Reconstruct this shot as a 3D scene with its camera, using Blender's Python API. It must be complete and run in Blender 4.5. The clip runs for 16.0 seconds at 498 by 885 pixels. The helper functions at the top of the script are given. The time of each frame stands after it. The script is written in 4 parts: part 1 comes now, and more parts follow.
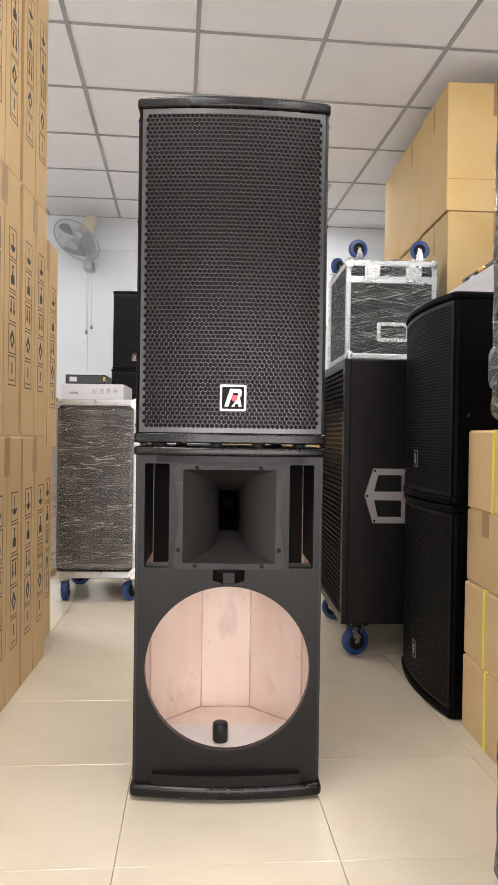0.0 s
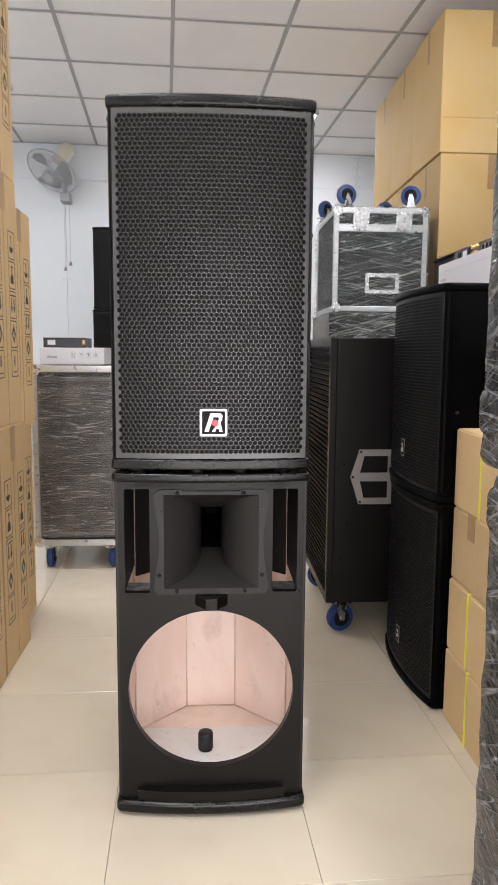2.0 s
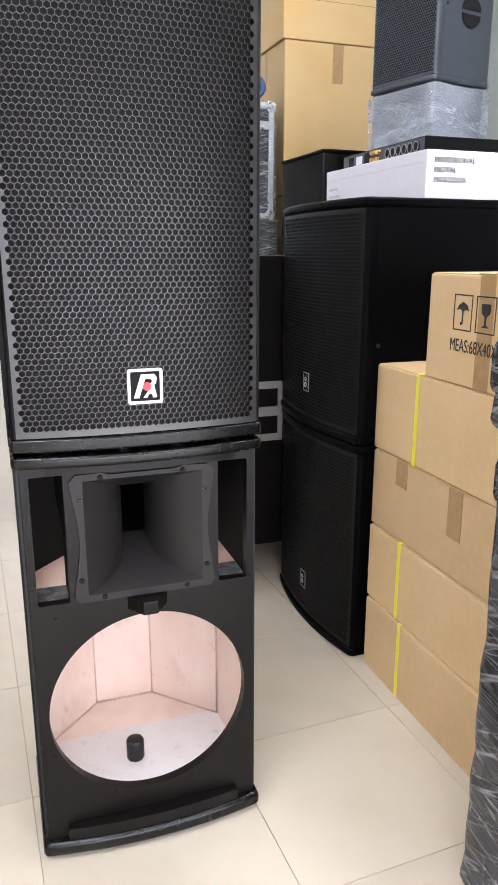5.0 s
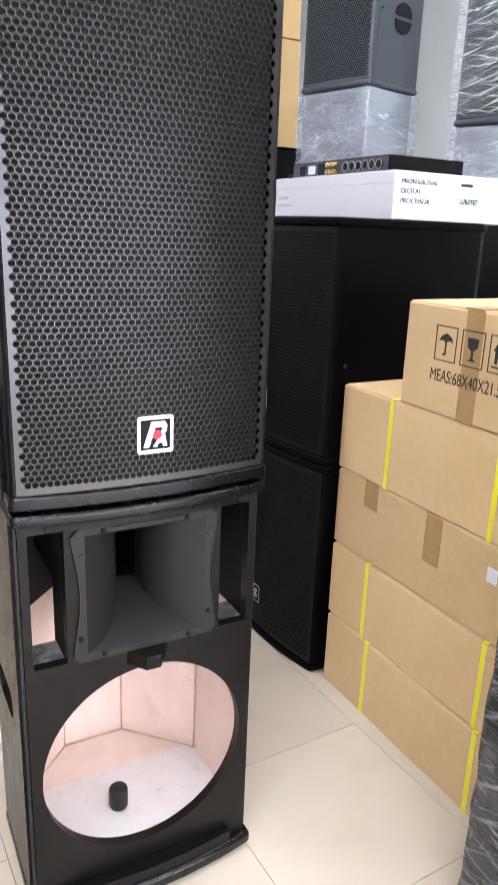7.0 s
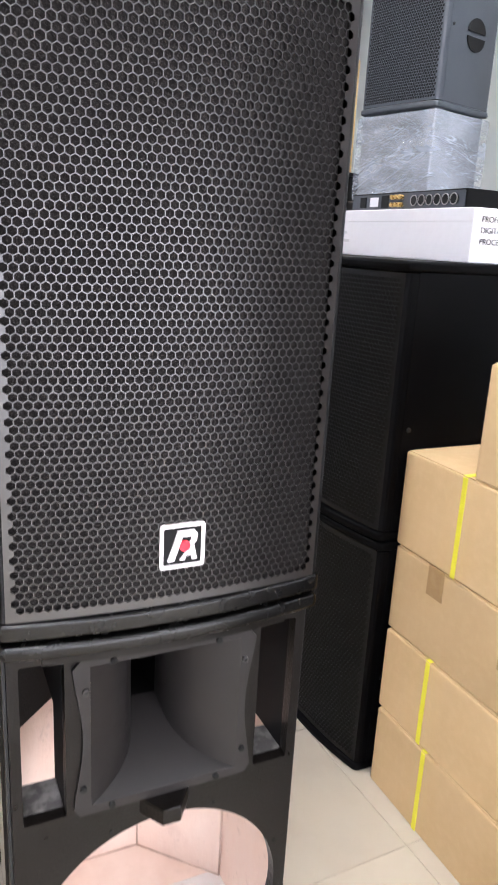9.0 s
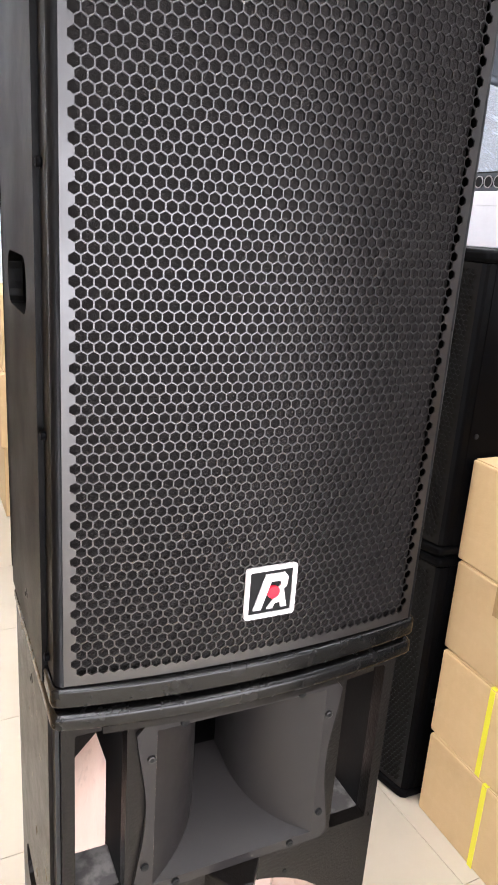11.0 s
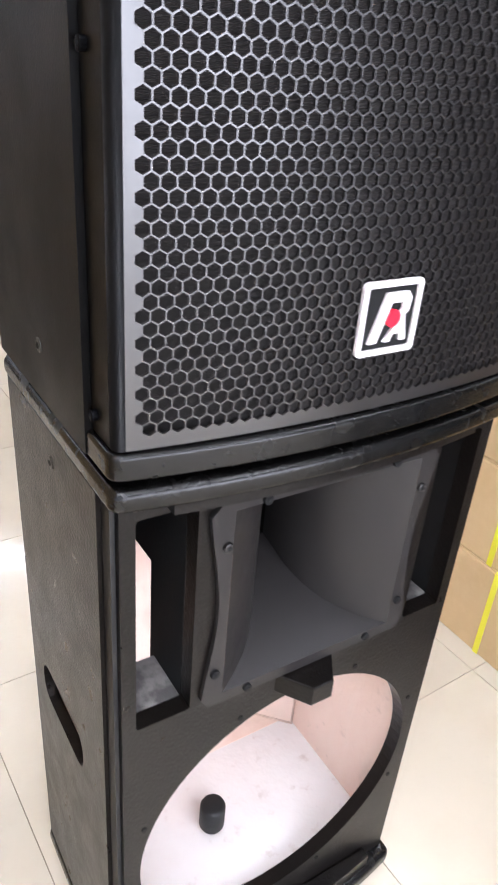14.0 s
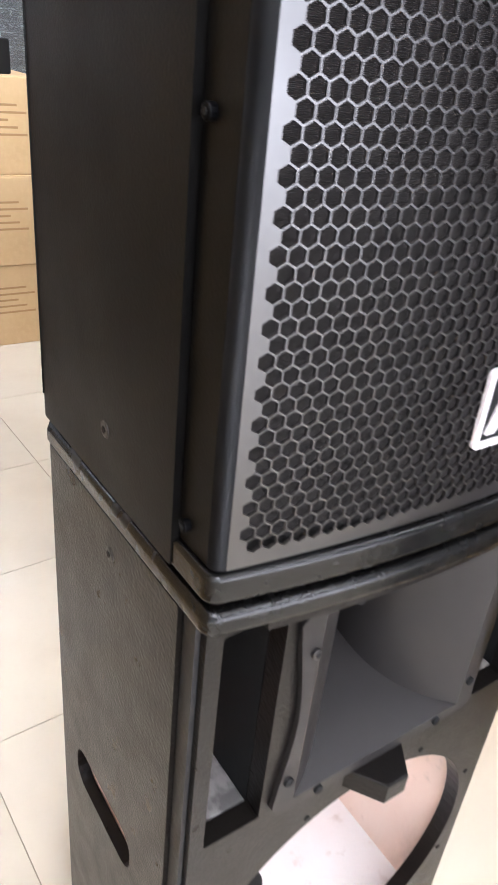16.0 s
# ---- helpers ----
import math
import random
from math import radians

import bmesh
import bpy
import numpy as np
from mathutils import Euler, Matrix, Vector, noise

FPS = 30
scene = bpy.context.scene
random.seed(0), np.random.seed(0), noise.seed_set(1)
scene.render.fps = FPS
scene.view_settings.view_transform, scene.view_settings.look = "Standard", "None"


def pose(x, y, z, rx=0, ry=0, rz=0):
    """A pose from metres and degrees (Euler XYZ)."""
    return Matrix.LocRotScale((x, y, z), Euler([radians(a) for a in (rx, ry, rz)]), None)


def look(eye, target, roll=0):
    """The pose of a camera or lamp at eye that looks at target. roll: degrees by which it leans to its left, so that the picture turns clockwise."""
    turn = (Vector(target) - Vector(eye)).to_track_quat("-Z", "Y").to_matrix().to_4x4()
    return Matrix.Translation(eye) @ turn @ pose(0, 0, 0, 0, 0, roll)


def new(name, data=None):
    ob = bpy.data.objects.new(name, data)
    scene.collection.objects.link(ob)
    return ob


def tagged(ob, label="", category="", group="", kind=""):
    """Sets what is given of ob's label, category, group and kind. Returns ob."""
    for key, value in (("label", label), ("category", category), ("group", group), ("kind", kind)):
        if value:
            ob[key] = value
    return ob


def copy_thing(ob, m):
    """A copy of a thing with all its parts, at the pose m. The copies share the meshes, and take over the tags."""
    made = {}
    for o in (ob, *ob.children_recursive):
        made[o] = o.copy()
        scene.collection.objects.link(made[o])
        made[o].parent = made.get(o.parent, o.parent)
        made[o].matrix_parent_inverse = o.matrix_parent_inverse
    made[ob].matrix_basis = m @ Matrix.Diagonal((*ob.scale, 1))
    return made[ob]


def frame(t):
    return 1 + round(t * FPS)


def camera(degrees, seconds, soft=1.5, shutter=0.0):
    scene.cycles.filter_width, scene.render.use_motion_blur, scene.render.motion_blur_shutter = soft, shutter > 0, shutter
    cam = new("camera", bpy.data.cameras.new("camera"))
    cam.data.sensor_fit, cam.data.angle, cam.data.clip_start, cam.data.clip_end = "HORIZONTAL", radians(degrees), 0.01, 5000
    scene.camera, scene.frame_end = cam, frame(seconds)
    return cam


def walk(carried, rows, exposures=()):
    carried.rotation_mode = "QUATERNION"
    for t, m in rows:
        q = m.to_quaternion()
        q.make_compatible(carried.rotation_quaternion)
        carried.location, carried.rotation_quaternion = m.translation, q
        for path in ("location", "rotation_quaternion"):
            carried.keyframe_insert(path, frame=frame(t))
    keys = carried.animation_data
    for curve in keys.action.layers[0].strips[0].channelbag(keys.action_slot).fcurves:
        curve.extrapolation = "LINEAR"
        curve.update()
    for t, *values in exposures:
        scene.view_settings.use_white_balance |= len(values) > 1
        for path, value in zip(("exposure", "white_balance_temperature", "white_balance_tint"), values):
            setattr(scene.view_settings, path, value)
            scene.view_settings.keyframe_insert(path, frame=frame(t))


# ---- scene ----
cam = camera(38.4, 16.0, shutter=0.5)
PATH = [
    (0, (0.165, -0.24, 0.776), (0.242, 1.759, 0.755), 0.8),
    (0.5, (0.166, -0.251, 0.781), (0.246, 1.747, 0.743), 0.7),
    (1, (0.16, -0.292, 0.783), (0.245, 1.704, 0.7), 0.7),
    (1.5, (0.161, -0.277, 0.818), (0.254, 1.713, 0.645), 0.6),
    (2, (0.178, -0.173, 0.993), (0.291, 1.808, 0.743), 0.4),
    (2.5, (0.165, -0.074, 0.999), (0.336, 1.888, 0.654), 0.2),
    (3, (0.095, 0.021, 1.016), (0.365, 1.957, 0.593), -0.2),
    (3.5, (0.067, 0.065, 1.023), (0.424, 1.976, 0.553), -0.5),
    (4, (0.054, 0.074, 1.04), (0.51, 1.96, 0.552), -0.5),
    (4.5, (0.031, 0.09, 1.056), (0.567, 1.951, 0.555), -0.4),
    (4.7, (0.013, 0.119, 1.053), (0.586, 1.967, 0.55), -0.2),
    (6.8, (-0.172, 0.32, 1.109), (0.749, 1.997, 0.527), 2.1),
    (7, (-0.173, 0.316, 1.142), (0.752, 1.995, 0.572), 2.2),
    (7.5, (-0.198, 0.309, 1.181), (0.721, 1.998, 0.634), 2.1),
    (8, (-0.183, 0.34, 1.169), (0.701, 2.048, 0.619), 2.3),
    (8.5, (-0.123, 0.441, 1.184), (0.729, 2.168, 0.643), 2.7),
    (9, (-0.077, 0.533, 1.194), (0.751, 2.272, 0.657), 3.2),
    (9.2, (-0.065, 0.574, 1.211), (0.742, 2.324, 0.674), 3.0),
    (11.3, (-0.114, 0.705, 1.183), (0.718, 2.418, 0.571), 4.3),
    (11.5, (-0.114, 0.701, 1.173), (0.71, 2.408, 0.535), 4.4),
    (12, (-0.119, 0.693, 1.145), (0.695, 2.365, 0.41), 5.1),
    (12.5, (-0.118, 0.686, 1.119), (0.699, 2.317, 0.299), 5.5),
    (13, (-0.133, 0.7, 1.091), (0.701, 2.288, 0.207), 5.9),
    (13.5, (-0.153, 0.789, 1.04), (0.757, 2.311, 0.115), 5.0),
    (14, (-0.166, 0.894, 1.015), (0.814, 2.345, 0.048), 4.9),
    (14.5, (-0.177, 0.953, 1.016), (0.827, 2.378, 0.036), 5.3),
    (15, (-0.194, 0.961, 1.013), (0.819, 2.379, 0.032), 5.6),
    (15.5, (-0.193, 0.964, 1.029), (0.834, 2.375, 0.053), 6.0),
    (16, (-0.19, 1.014, 1.036), (0.85, 2.422, 0.068), 6.0),
]
BALANCE = [(0.0, -0.27, 6400, 12), (2.0, -0.33, 6200, 12), (3.5, -0.17, 5800, 12), (4.7, -0.02, 5750, 13), (7.0, 0.14, 5700, 14), (9.0, 0.28, 5800, 14), (11.5, 0.5, 5950, 14), (12.5, 0.42, 5780, 14), (13.5, 0.4, 5550, 14), (14.5, 0.42, 5600, 14), (16.0, 0.54, 5650, 14)]
walk(cam, [(t, look(eye, target, roll)) for t, eye, target, roll in PATH], BALANCE)

# ---- world and light ----
world = bpy.data.worlds.new("world")
scene.world = world
world.use_nodes = True
world.node_tree.nodes["Background"].inputs[0].default_value = (0.75, 0.85, 1.0, 1)
world.node_tree.nodes["Background"].inputs[1].default_value = 0.3
LAMP = 36.0
WINDOW = 190.0


# ---- materials ----
class Mat:
    """A small builder of node materials."""

    def __init__(self, name, color, rough=0.5, metal=0.0):
        self.m = bpy.data.materials.new(name)
        self.m.use_nodes = True
        self.t = self.m.node_tree
        self.b = self.t.nodes["Principled BSDF"]
        self.b.inputs["Base Color"].default_value = (*color, 1)
        self.b.inputs["Roughness"].default_value = rough
        self.b.inputs["Metallic"].default_value = metal
        self.color = color

    def matte(self, level):
        self.b.inputs["Specular IOR Level"].default_value = level
        return self

    def node(self, kind, **values):
        n = self.t.nodes.new(kind)
        for k, v in values.items():
            n.inputs[k].default_value = v
        return n

    def link(self, a, b):
        self.t.links.new(a, b)

    def coords(self, scale=(1, 1, 1)):
        c = self.node("ShaderNodeTexCoord")
        m = self.node("ShaderNodeMapping")
        m.inputs["Scale"].default_value = scale
        self.link(c.outputs["Object"], m.inputs["Vector"])
        return m.outputs["Vector"]

    def noise(self, size, detail=4.0, scale=(1, 1, 1), rough=0.55):
        n = self.node("ShaderNodeTexNoise", Scale=1.0 / size, Detail=detail, Roughness=rough)
        self.link(self.coords(scale), n.inputs["Vector"])
        return n.outputs["Fac"]

    def ramp(self, fac, a, b, lo=0.3, hi=0.7):
        r = self.node("ShaderNodeMapRange")
        for k, v in zip((1, 2, 3, 4), (lo, hi, a, b)):
            r.inputs[k].default_value = v
        self.link(fac, r.inputs[0])
        return r.outputs[0]

    def stain(self, size, color, amount=1.0, lo=0.45, hi=0.7, scale=(1, 1, 1), detail=5.0):
        """Blends a second colour into the base by noise."""
        mix = self.node("ShaderNodeMix")
        mix.data_type = "RGBA"
        self.link(self.ramp(self.noise(size, detail, scale), 0.0, amount, lo, hi), mix.inputs["Factor"])
        base = self.b.inputs["Base Color"]
        if base.links:
            self.link(base.links[0].from_socket, mix.inputs[6])
        else:
            mix.inputs[6].default_value = base.default_value
        mix.inputs[7].default_value = (*color, 1)
        self.link(mix.outputs[2], base)
        return self

    def per_piece(self, spread):
        """Brightness that differs from piece to piece."""
        info = self.node("ShaderNodeObjectInfo")
        hsv = self.node("ShaderNodeHueSaturation")
        self.link(self.ramp(info.outputs["Random"], 1 - spread, 1 + spread, 0, 1), hsv.inputs["Value"])
        base = self.b.inputs["Base Color"]
        if base.links:
            self.link(base.links[0].from_socket, hsv.inputs["Color"])
        else:
            hsv.inputs["Color"].default_value = base.default_value
        self.link(hsv.outputs[0], base)
        return self

    def rough(self, size, a, b, scale=(1, 1, 1)):
        self.link(self.ramp(self.noise(size, 4.0, scale), a, b), self.b.inputs["Roughness"])
        return self

    def bump(self, size, height, scale=(1, 1, 1), detail=3.0, fac=None):
        n = self.node("ShaderNodeBump", Strength=1.0, Distance=height)
        self.link(fac or self.noise(size, detail, scale), n.inputs["Height"])
        old = self.b.inputs["Normal"]
        if old.links:
            self.link(old.links[0].from_socket, n.inputs["Normal"])
        self.link(n.outputs[0], old)
        return self

    def streaks(self, size, scale, turn, width):
        """Thin pulled lines, 1 on the line and 0 beside it."""
        c = self.node("ShaderNodeTexCoord")
        m = self.node("ShaderNodeMapping")
        m.inputs["Rotation"].default_value = [radians(a) for a in turn]
        m2 = self.node("ShaderNodeMapping")
        m2.inputs["Scale"].default_value = scale
        n = self.node("ShaderNodeTexNoise", Scale=1.0 / size, Detail=2.5, Roughness=0.6)
        self.link(c.outputs["Object"], m.inputs["Vector"])
        self.link(m.outputs["Vector"], m2.inputs["Vector"])
        self.link(m2.outputs["Vector"], n.inputs["Vector"])
        off = self.node("ShaderNodeMath")
        off.operation = "SUBTRACT"
        off.inputs[1].default_value = 0.5
        self.link(n.outputs["Fac"], off.inputs[0])
        mag = self.node("ShaderNodeMath")
        mag.operation = "ABSOLUTE"
        self.link(off.outputs[0], mag.inputs[0])
        return self.ramp(mag.outputs[0], 1.0, 0.0, 0.0, width)

    def most(self, a, b, gain=1.0):
        n = self.node("ShaderNodeMath")
        n.operation = "MAXIMUM"
        self.link(a, n.inputs[0])
        self.link(b, n.inputs[1])
        return n.outputs[0]

    def blend(self, fac, color, amount):
        """Blends a colour into the base by a factor."""
        mix = self.node("ShaderNodeMix")
        mix.data_type = "RGBA"
        self.link(self.ramp(fac, 0.0, amount, 0.0, 1.0), mix.inputs["Factor"])
        base = self.b.inputs["Base Color"]
        if base.links:
            self.link(base.links[0].from_socket, mix.inputs[6])
        else:
            mix.inputs[6].default_value = base.default_value
        mix.inputs[7].default_value = (*color, 1)
        self.link(mix.outputs[2], base)
        return self

    def glow(self, color, strength):
        self.b.inputs["Emission Color"].default_value = (*color, 1)
        self.b.inputs["Emission Strength"].default_value = strength
        return self


def film(name, tint, base, lines, turns, width, stretch, patch=0.15, size=0.3):
    """Stretch film: clear glossy plastic, whitish along thin pulled wrinkles."""
    k = Mat(name, tint, 0.16)
    wr = k.most(k.streaks(size, stretch, turns[0], width), k.streaks(size * 0.75, stretch, turns[1], width * 0.8))
    k.bump(0.09, 0.004, fac=wr)
    k.bump(0.12, 0.012, (1, 1, 2.5), 4.0)
    clear = k.node("ShaderNodeBsdfTransparent")
    mix = k.node("ShaderNodeMixShader")
    # whiter cover on wrinkles and in patches also paints in the film's reflections
    cover = k.most(k.ramp(wr, base, lines, 0.0, 1.0), k.ramp(k.noise(0.13, 4.0, (1, 1, 2)), base, base + patch, 0.48, 0.7))
    k.link(cover, mix.inputs[0])
    k.link(clear.outputs[0], mix.inputs[1])
    k.link(k.b.outputs[0], mix.inputs[2])
    k.link(mix.outputs[0], k.t.nodes["Material Output"].inputs["Surface"])
    return k.m


PAINT = Mat("textured_black_paint", (0.0046, 0.0037, 0.0031), 0.3).matte(0.2).rough(0.03, 0.27, 0.36).bump(0.0038, 0.0005).stain(0.12, (0.008, 0.0065, 0.0055), 0.5).m
GLOSSP = Mat("glossy_textured_paint", (0.003, 0.0028, 0.0026), 0.25).matte(0.32).rough(0.02, 0.2, 0.3).bump(0.004, 0.0002).m
SATIN = Mat("satin_black_paint", (0.002, 0.0019, 0.0018), 0.38).matte(0.1).rough(0.09, 0.32, 0.44).bump(0.002, 0.00015).stain(0.2, (0.006, 0.0054, 0.0047), 0.6).m
SOOT = Mat("deep_black_paint", (0.0016, 0.0016, 0.0019), 0.36).matte(0.035).rough(0.09, 0.3, 0.44).bump(0.002, 0.00015).stain(0.2, (0.0045, 0.0045, 0.0048), 0.6).m
GRILLE = Mat("black_grille_steel", (0.0078, 0.0061, 0.0054), 0.27).matte(0.88).rough(0.05, 0.28, 0.38).m
GRILLE_DARK = Mat("dull_black_grille", (0.003, 0.003, 0.0034), 0.36).matte(0.22).rough(0.05, 0.34, 0.46).m
PLASTIC = Mat("dark_grey_plastic", (0.016, 0.0142, 0.0136), 0.42).matte(0.26).rough(0.03, 0.36, 0.5).bump(0.001, 0.00012).m
# black lifted towards blue; on the wall loudspeaker it carries the bluish light
SLATE = Mat("lifted_blue_black", (0.036, 0.042, 0.052), 0.4).matte(0.55).rough(0.08, 0.34, 0.46).bump(0.003, 0.0003).m
BLACK = Mat("dull_black", (0.006, 0.006, 0.006), 0.7).matte(0.2).bump(0.004, 0.0002).m
VOID = Mat("lightless_black", (0.0025, 0.0023, 0.0022), 0.6).matte(0.05).bump(0.004, 0.0002).m
RUBBER = Mat("black_rubber", (0.011, 0.011, 0.011), 0.5).matte(0.35).bump(0.006, 0.0003).m
foam = Mat("speaker_cloth", (0.019, 0.0162, 0.0152), 0.9).matte(0.25)
wave = foam.node("ShaderNodeTexWave", Scale=420.0, Distortion=2.5, Detail=1.0)
wave.bands_direction = "Z"
foam.link(foam.coords(), wave.inputs["Vector"])
CLOTH = foam.bump(0.002, 0.0008, fac=wave.outputs["Fac"]).bump(0.003, 0.0005).m
PALE = (Mat("bare_pale_board", (0.83, 0.655, 0.56), 0.5).stain(0.14, (0.74, 0.55, 0.455), 0.75, scale=(1, 1, 0.3)).stain(0.05, (0.84, 0.70, 0.61), 0.7, scale=(1, 1, 0.4))
        .stain(0.03, (0.36, 0.26, 0.21), 0.55, 0.62, 0.8).stain(0.1, (0.42, 0.3, 0.24), 0.5, 0.58, 0.76, (1, 1, 0.5), 8.0).bump(0.03, 0.002).bump(0.004, 0.0004, (1, 1, 0.2)).m)
PALEW = Mat("white_floor_board", (0.84, 0.82, 0.805), 0.5).stain(0.16, (0.78, 0.72, 0.69), 0.8, 0.5, 0.75).stain(0.02, (0.5, 0.4, 0.35), 0.5, 0.6, 0.8).bump(0.03, 0.002).m
# bare board's colour brightened, in place of light missing on the rear floor
COVE = Mat("brightened_bare_board", (0.9, 0.75, 0.66), 0.5).stain(0.08, (0.78, 0.6, 0.5), 0.7).stain(0.05, (0.6, 0.47, 0.4), 0.5, 0.58, 0.78).bump(0.03, 0.001).m
CREASE = Mat("brown_glue", (0.7, 0.54, 0.45), 0.7).stain(0.04, (0.45, 0.33, 0.27), 0.7).bump(0.01, 0.002).m
SCREW = Mat("dark_screw", (0.035, 0.033, 0.032), 0.35, 0.6).bump(0.002, 0.0002).m
CARD = (Mat("brown_cardboard", (0.58, 0.405, 0.21), 0.8).stain(0.25, (0.52, 0.355, 0.172), 0.8).stain(0.02, (0.62, 0.445, 0.235), 0.4)
        .bump(0.004, 0.0004, (1, 1, 6)).bump(0.1, 0.003).per_piece(0.07).m)
CARDY = (Mat("yellow_cardboard", (0.57, 0.40, 0.18), 0.75).stain(0.3, (0.55, 0.36, 0.13), 0.8)
         .bump(0.004, 0.0003, (1, 1, 6)).bump(0.12, 0.003).per_piece(0.05).m)
CARDE = Mat("cardboard_edge", (0.36, 0.22, 0.095), 0.9).bump(0.004, 0.001).m
TAPE = Mat("brown_parcel_tape", (0.33, 0.20, 0.08), 0.45).stain(0.03, (0.4, 0.27, 0.12), 0.6).bump(0.012, 0.0012).m
INK = Mat("black_ink", (0.02, 0.018, 0.016), 0.7).m
GREYINK = Mat("grey_ink", (0.25, 0.25, 0.26), 0.7).m
STICKER = Mat("green_white_paper", (0.6, 0.72, 0.62), 0.5).stain(0.02, (0.7, 0.76, 0.7), 0.6).m
GREYPRINT = Mat("pale_grey_print", (0.52, 0.52, 0.55), 0.6).m
STRAP = Mat("yellow_strap", (0.78, 0.72, 0.03), 0.4).bump(0.003, 0.0003).m
PAPER = Mat("white_carton", (0.70, 0.70, 0.74), 0.5).stain(0.15, (0.72, 0.7, 0.74), 0.6).bump(0.05, 0.0015).m
ALU = Mat("aluminium_trim", (0.47, 0.48, 0.49), 0.32, 0.85).rough(0.03, 0.25, 0.45).m
STEEL = Mat("zinc_steel", (0.6, 0.6, 0.6), 0.25, 1.0).rough(0.02, 0.2, 0.35).m
HANDLE = Mat("grey_bar_steel", (0.30, 0.28, 0.27), 0.45, 0.3).rough(0.02, 0.38, 0.5).m
BLUE = Mat("blue_wheel", (0.014, 0.045, 0.17), 0.35).rough(0.01, 0.3, 0.45).m
FRONTDARK = Mat("dark_grey_front", (0.09, 0.09, 0.095), 0.5, 0.2).bump(0.03, 0.004, (0.01, 0.01, 1)).stain(0.3, (0.06, 0.06, 0.06), 0.7).m
WHITE = Mat("white_wall_board", (0.80, 0.84, 0.89), 0.55).stain(0.6, (0.77, 0.81, 0.865), 0.7).bump(0.3, 0.002).m
# the white wall's colour taken down, for the dimmer light on the east side
DIMWALL = Mat("dimmed_white_wall", (0.60, 0.65, 0.66), 0.6).stain(0.6, (0.56, 0.61, 0.625), 0.7).bump(0.3, 0.002).m
CEIL = Mat("ceiling_panel", (0.86, 0.85, 0.87), 0.7).stain(0.4, (0.82, 0.81, 0.83), 0.8).bump(0.004, 0.0003).m
TBAR = Mat("ceiling_bar", (0.36, 0.36, 0.38), 0.5).stain(0.1, (0.3, 0.3, 0.32), 0.5).m
tile = (Mat("cream_polished_tile", (0.62, 0.555, 0.44), 0.12).stain(0.18, (0.575, 0.505, 0.395), 0.8).stain(0.015, (0.55, 0.48, 0.375), 0.3, 0.6, 0.8)
        .rough(0.06, 0.1, 0.2).per_piece(0.03).bump(0.25, 0.0012))
TILE = tile.m
GROUT = Mat("tile_joint", (0.38, 0.32, 0.24), 0.9).bump(0.004, 0.0004).m
FANPL = Mat("grey_fan_plastic", (0.46, 0.47, 0.49), 0.35).rough(0.03, 0.3, 0.45).m
CREAM = Mat("cream_plastic", (0.74, 0.7, 0.58), 0.4).bump(0.02, 0.0004).m
BADGE = Mat("badge_white", (0.7, 0.655, 0.65), 0.3).rough(0.01, 0.25, 0.4).m
RED = Mat("badge_red", (0.75, 0.01, 0.03), 0.3).bump(0.004, 0.0002).m
LEDGE = Mat("chipped_paint", (0.07, 0.066, 0.062), 0.6).stain(0.02, (0.2, 0.185, 0.175), 0.9, 0.42, 0.6).bump(0.006, 0.001).m
# near-black for added sheets that stand in for shade behind the slots
SLOTDARK = Mat("slot_shade_black", (0.006, 0.005, 0.004), 0.95).bump(0.004, 0.001).m
GOLD = Mat("gold_plate", (0.75, 0.5, 0.18), 0.25, 1.0).rough(0.005, 0.2, 0.35).m
LED = Mat("lamp_diffuser", (0.9, 0.9, 0.9), 0.5).glow((1.0, 0.97, 0.93), LAMP).m
# warm tint stands in for brownish reflections on the rack's film
FILM = film("clear_stretch_film", (0.8, 0.74, 0.69), 0.08, 0.5, ((0, 5, 0), (0, -8, 0)), 0.011, (0.5, 0.5, 9), 0.14, 0.3)
FILMX = film("crossed_stretch_film", (0.74, 0.8, 0.79), 0.05, 0.62, ((0, 14, 0), (0, -11, 0)), 0.016, (0.35, 0.35, 9), 0.08, 0.3)
# grey patches and whitish pulled lines put reflected sky into the black film's colour
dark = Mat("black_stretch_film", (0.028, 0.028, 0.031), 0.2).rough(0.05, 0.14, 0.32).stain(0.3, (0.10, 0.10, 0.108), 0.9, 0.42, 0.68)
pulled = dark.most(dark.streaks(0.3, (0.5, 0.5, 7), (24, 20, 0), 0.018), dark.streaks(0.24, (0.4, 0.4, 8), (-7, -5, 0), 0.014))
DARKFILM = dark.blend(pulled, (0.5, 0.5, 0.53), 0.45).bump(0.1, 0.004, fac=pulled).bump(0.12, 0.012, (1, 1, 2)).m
WRAPGREY = Mat("wrapped_grey_board", (0.2, 0.21, 0.235), 0.5).stain(0.12, (0.12, 0.125, 0.14), 0.9, scale=(1, 1, 4)).m
CRINKLE = film("crumpled_clear_film", (0.64, 0.70, 0.80), 0.16, 0.62, ((12, 24, 0), (-8, -18, 0)), 0.016, (0.5, 0.5, 7), 0.32, 0.25)


# ---- mesh helpers ----
def part(name, bm, material, parent=None, label="", smooth=False):
    me = bpy.data.meshes.new(name)
    bmesh.ops.recalc_face_normals(bm, faces=bm.faces)
    bm.to_mesh(me)
    bm.free()
    me.materials.append(material)
    if smooth:
        for p in me.polygons:
            p.use_smooth = True
    ob = new(name, me)
    ob.parent = parent
    if label:
        tagged(ob, label)
    return ob


def thing(name, m, label, category, group="", kind=""):
    ob = new(name)
    ob.empty_display_size = 0.05
    ob.matrix_basis = m
    return tagged(ob, label, category, group, kind)


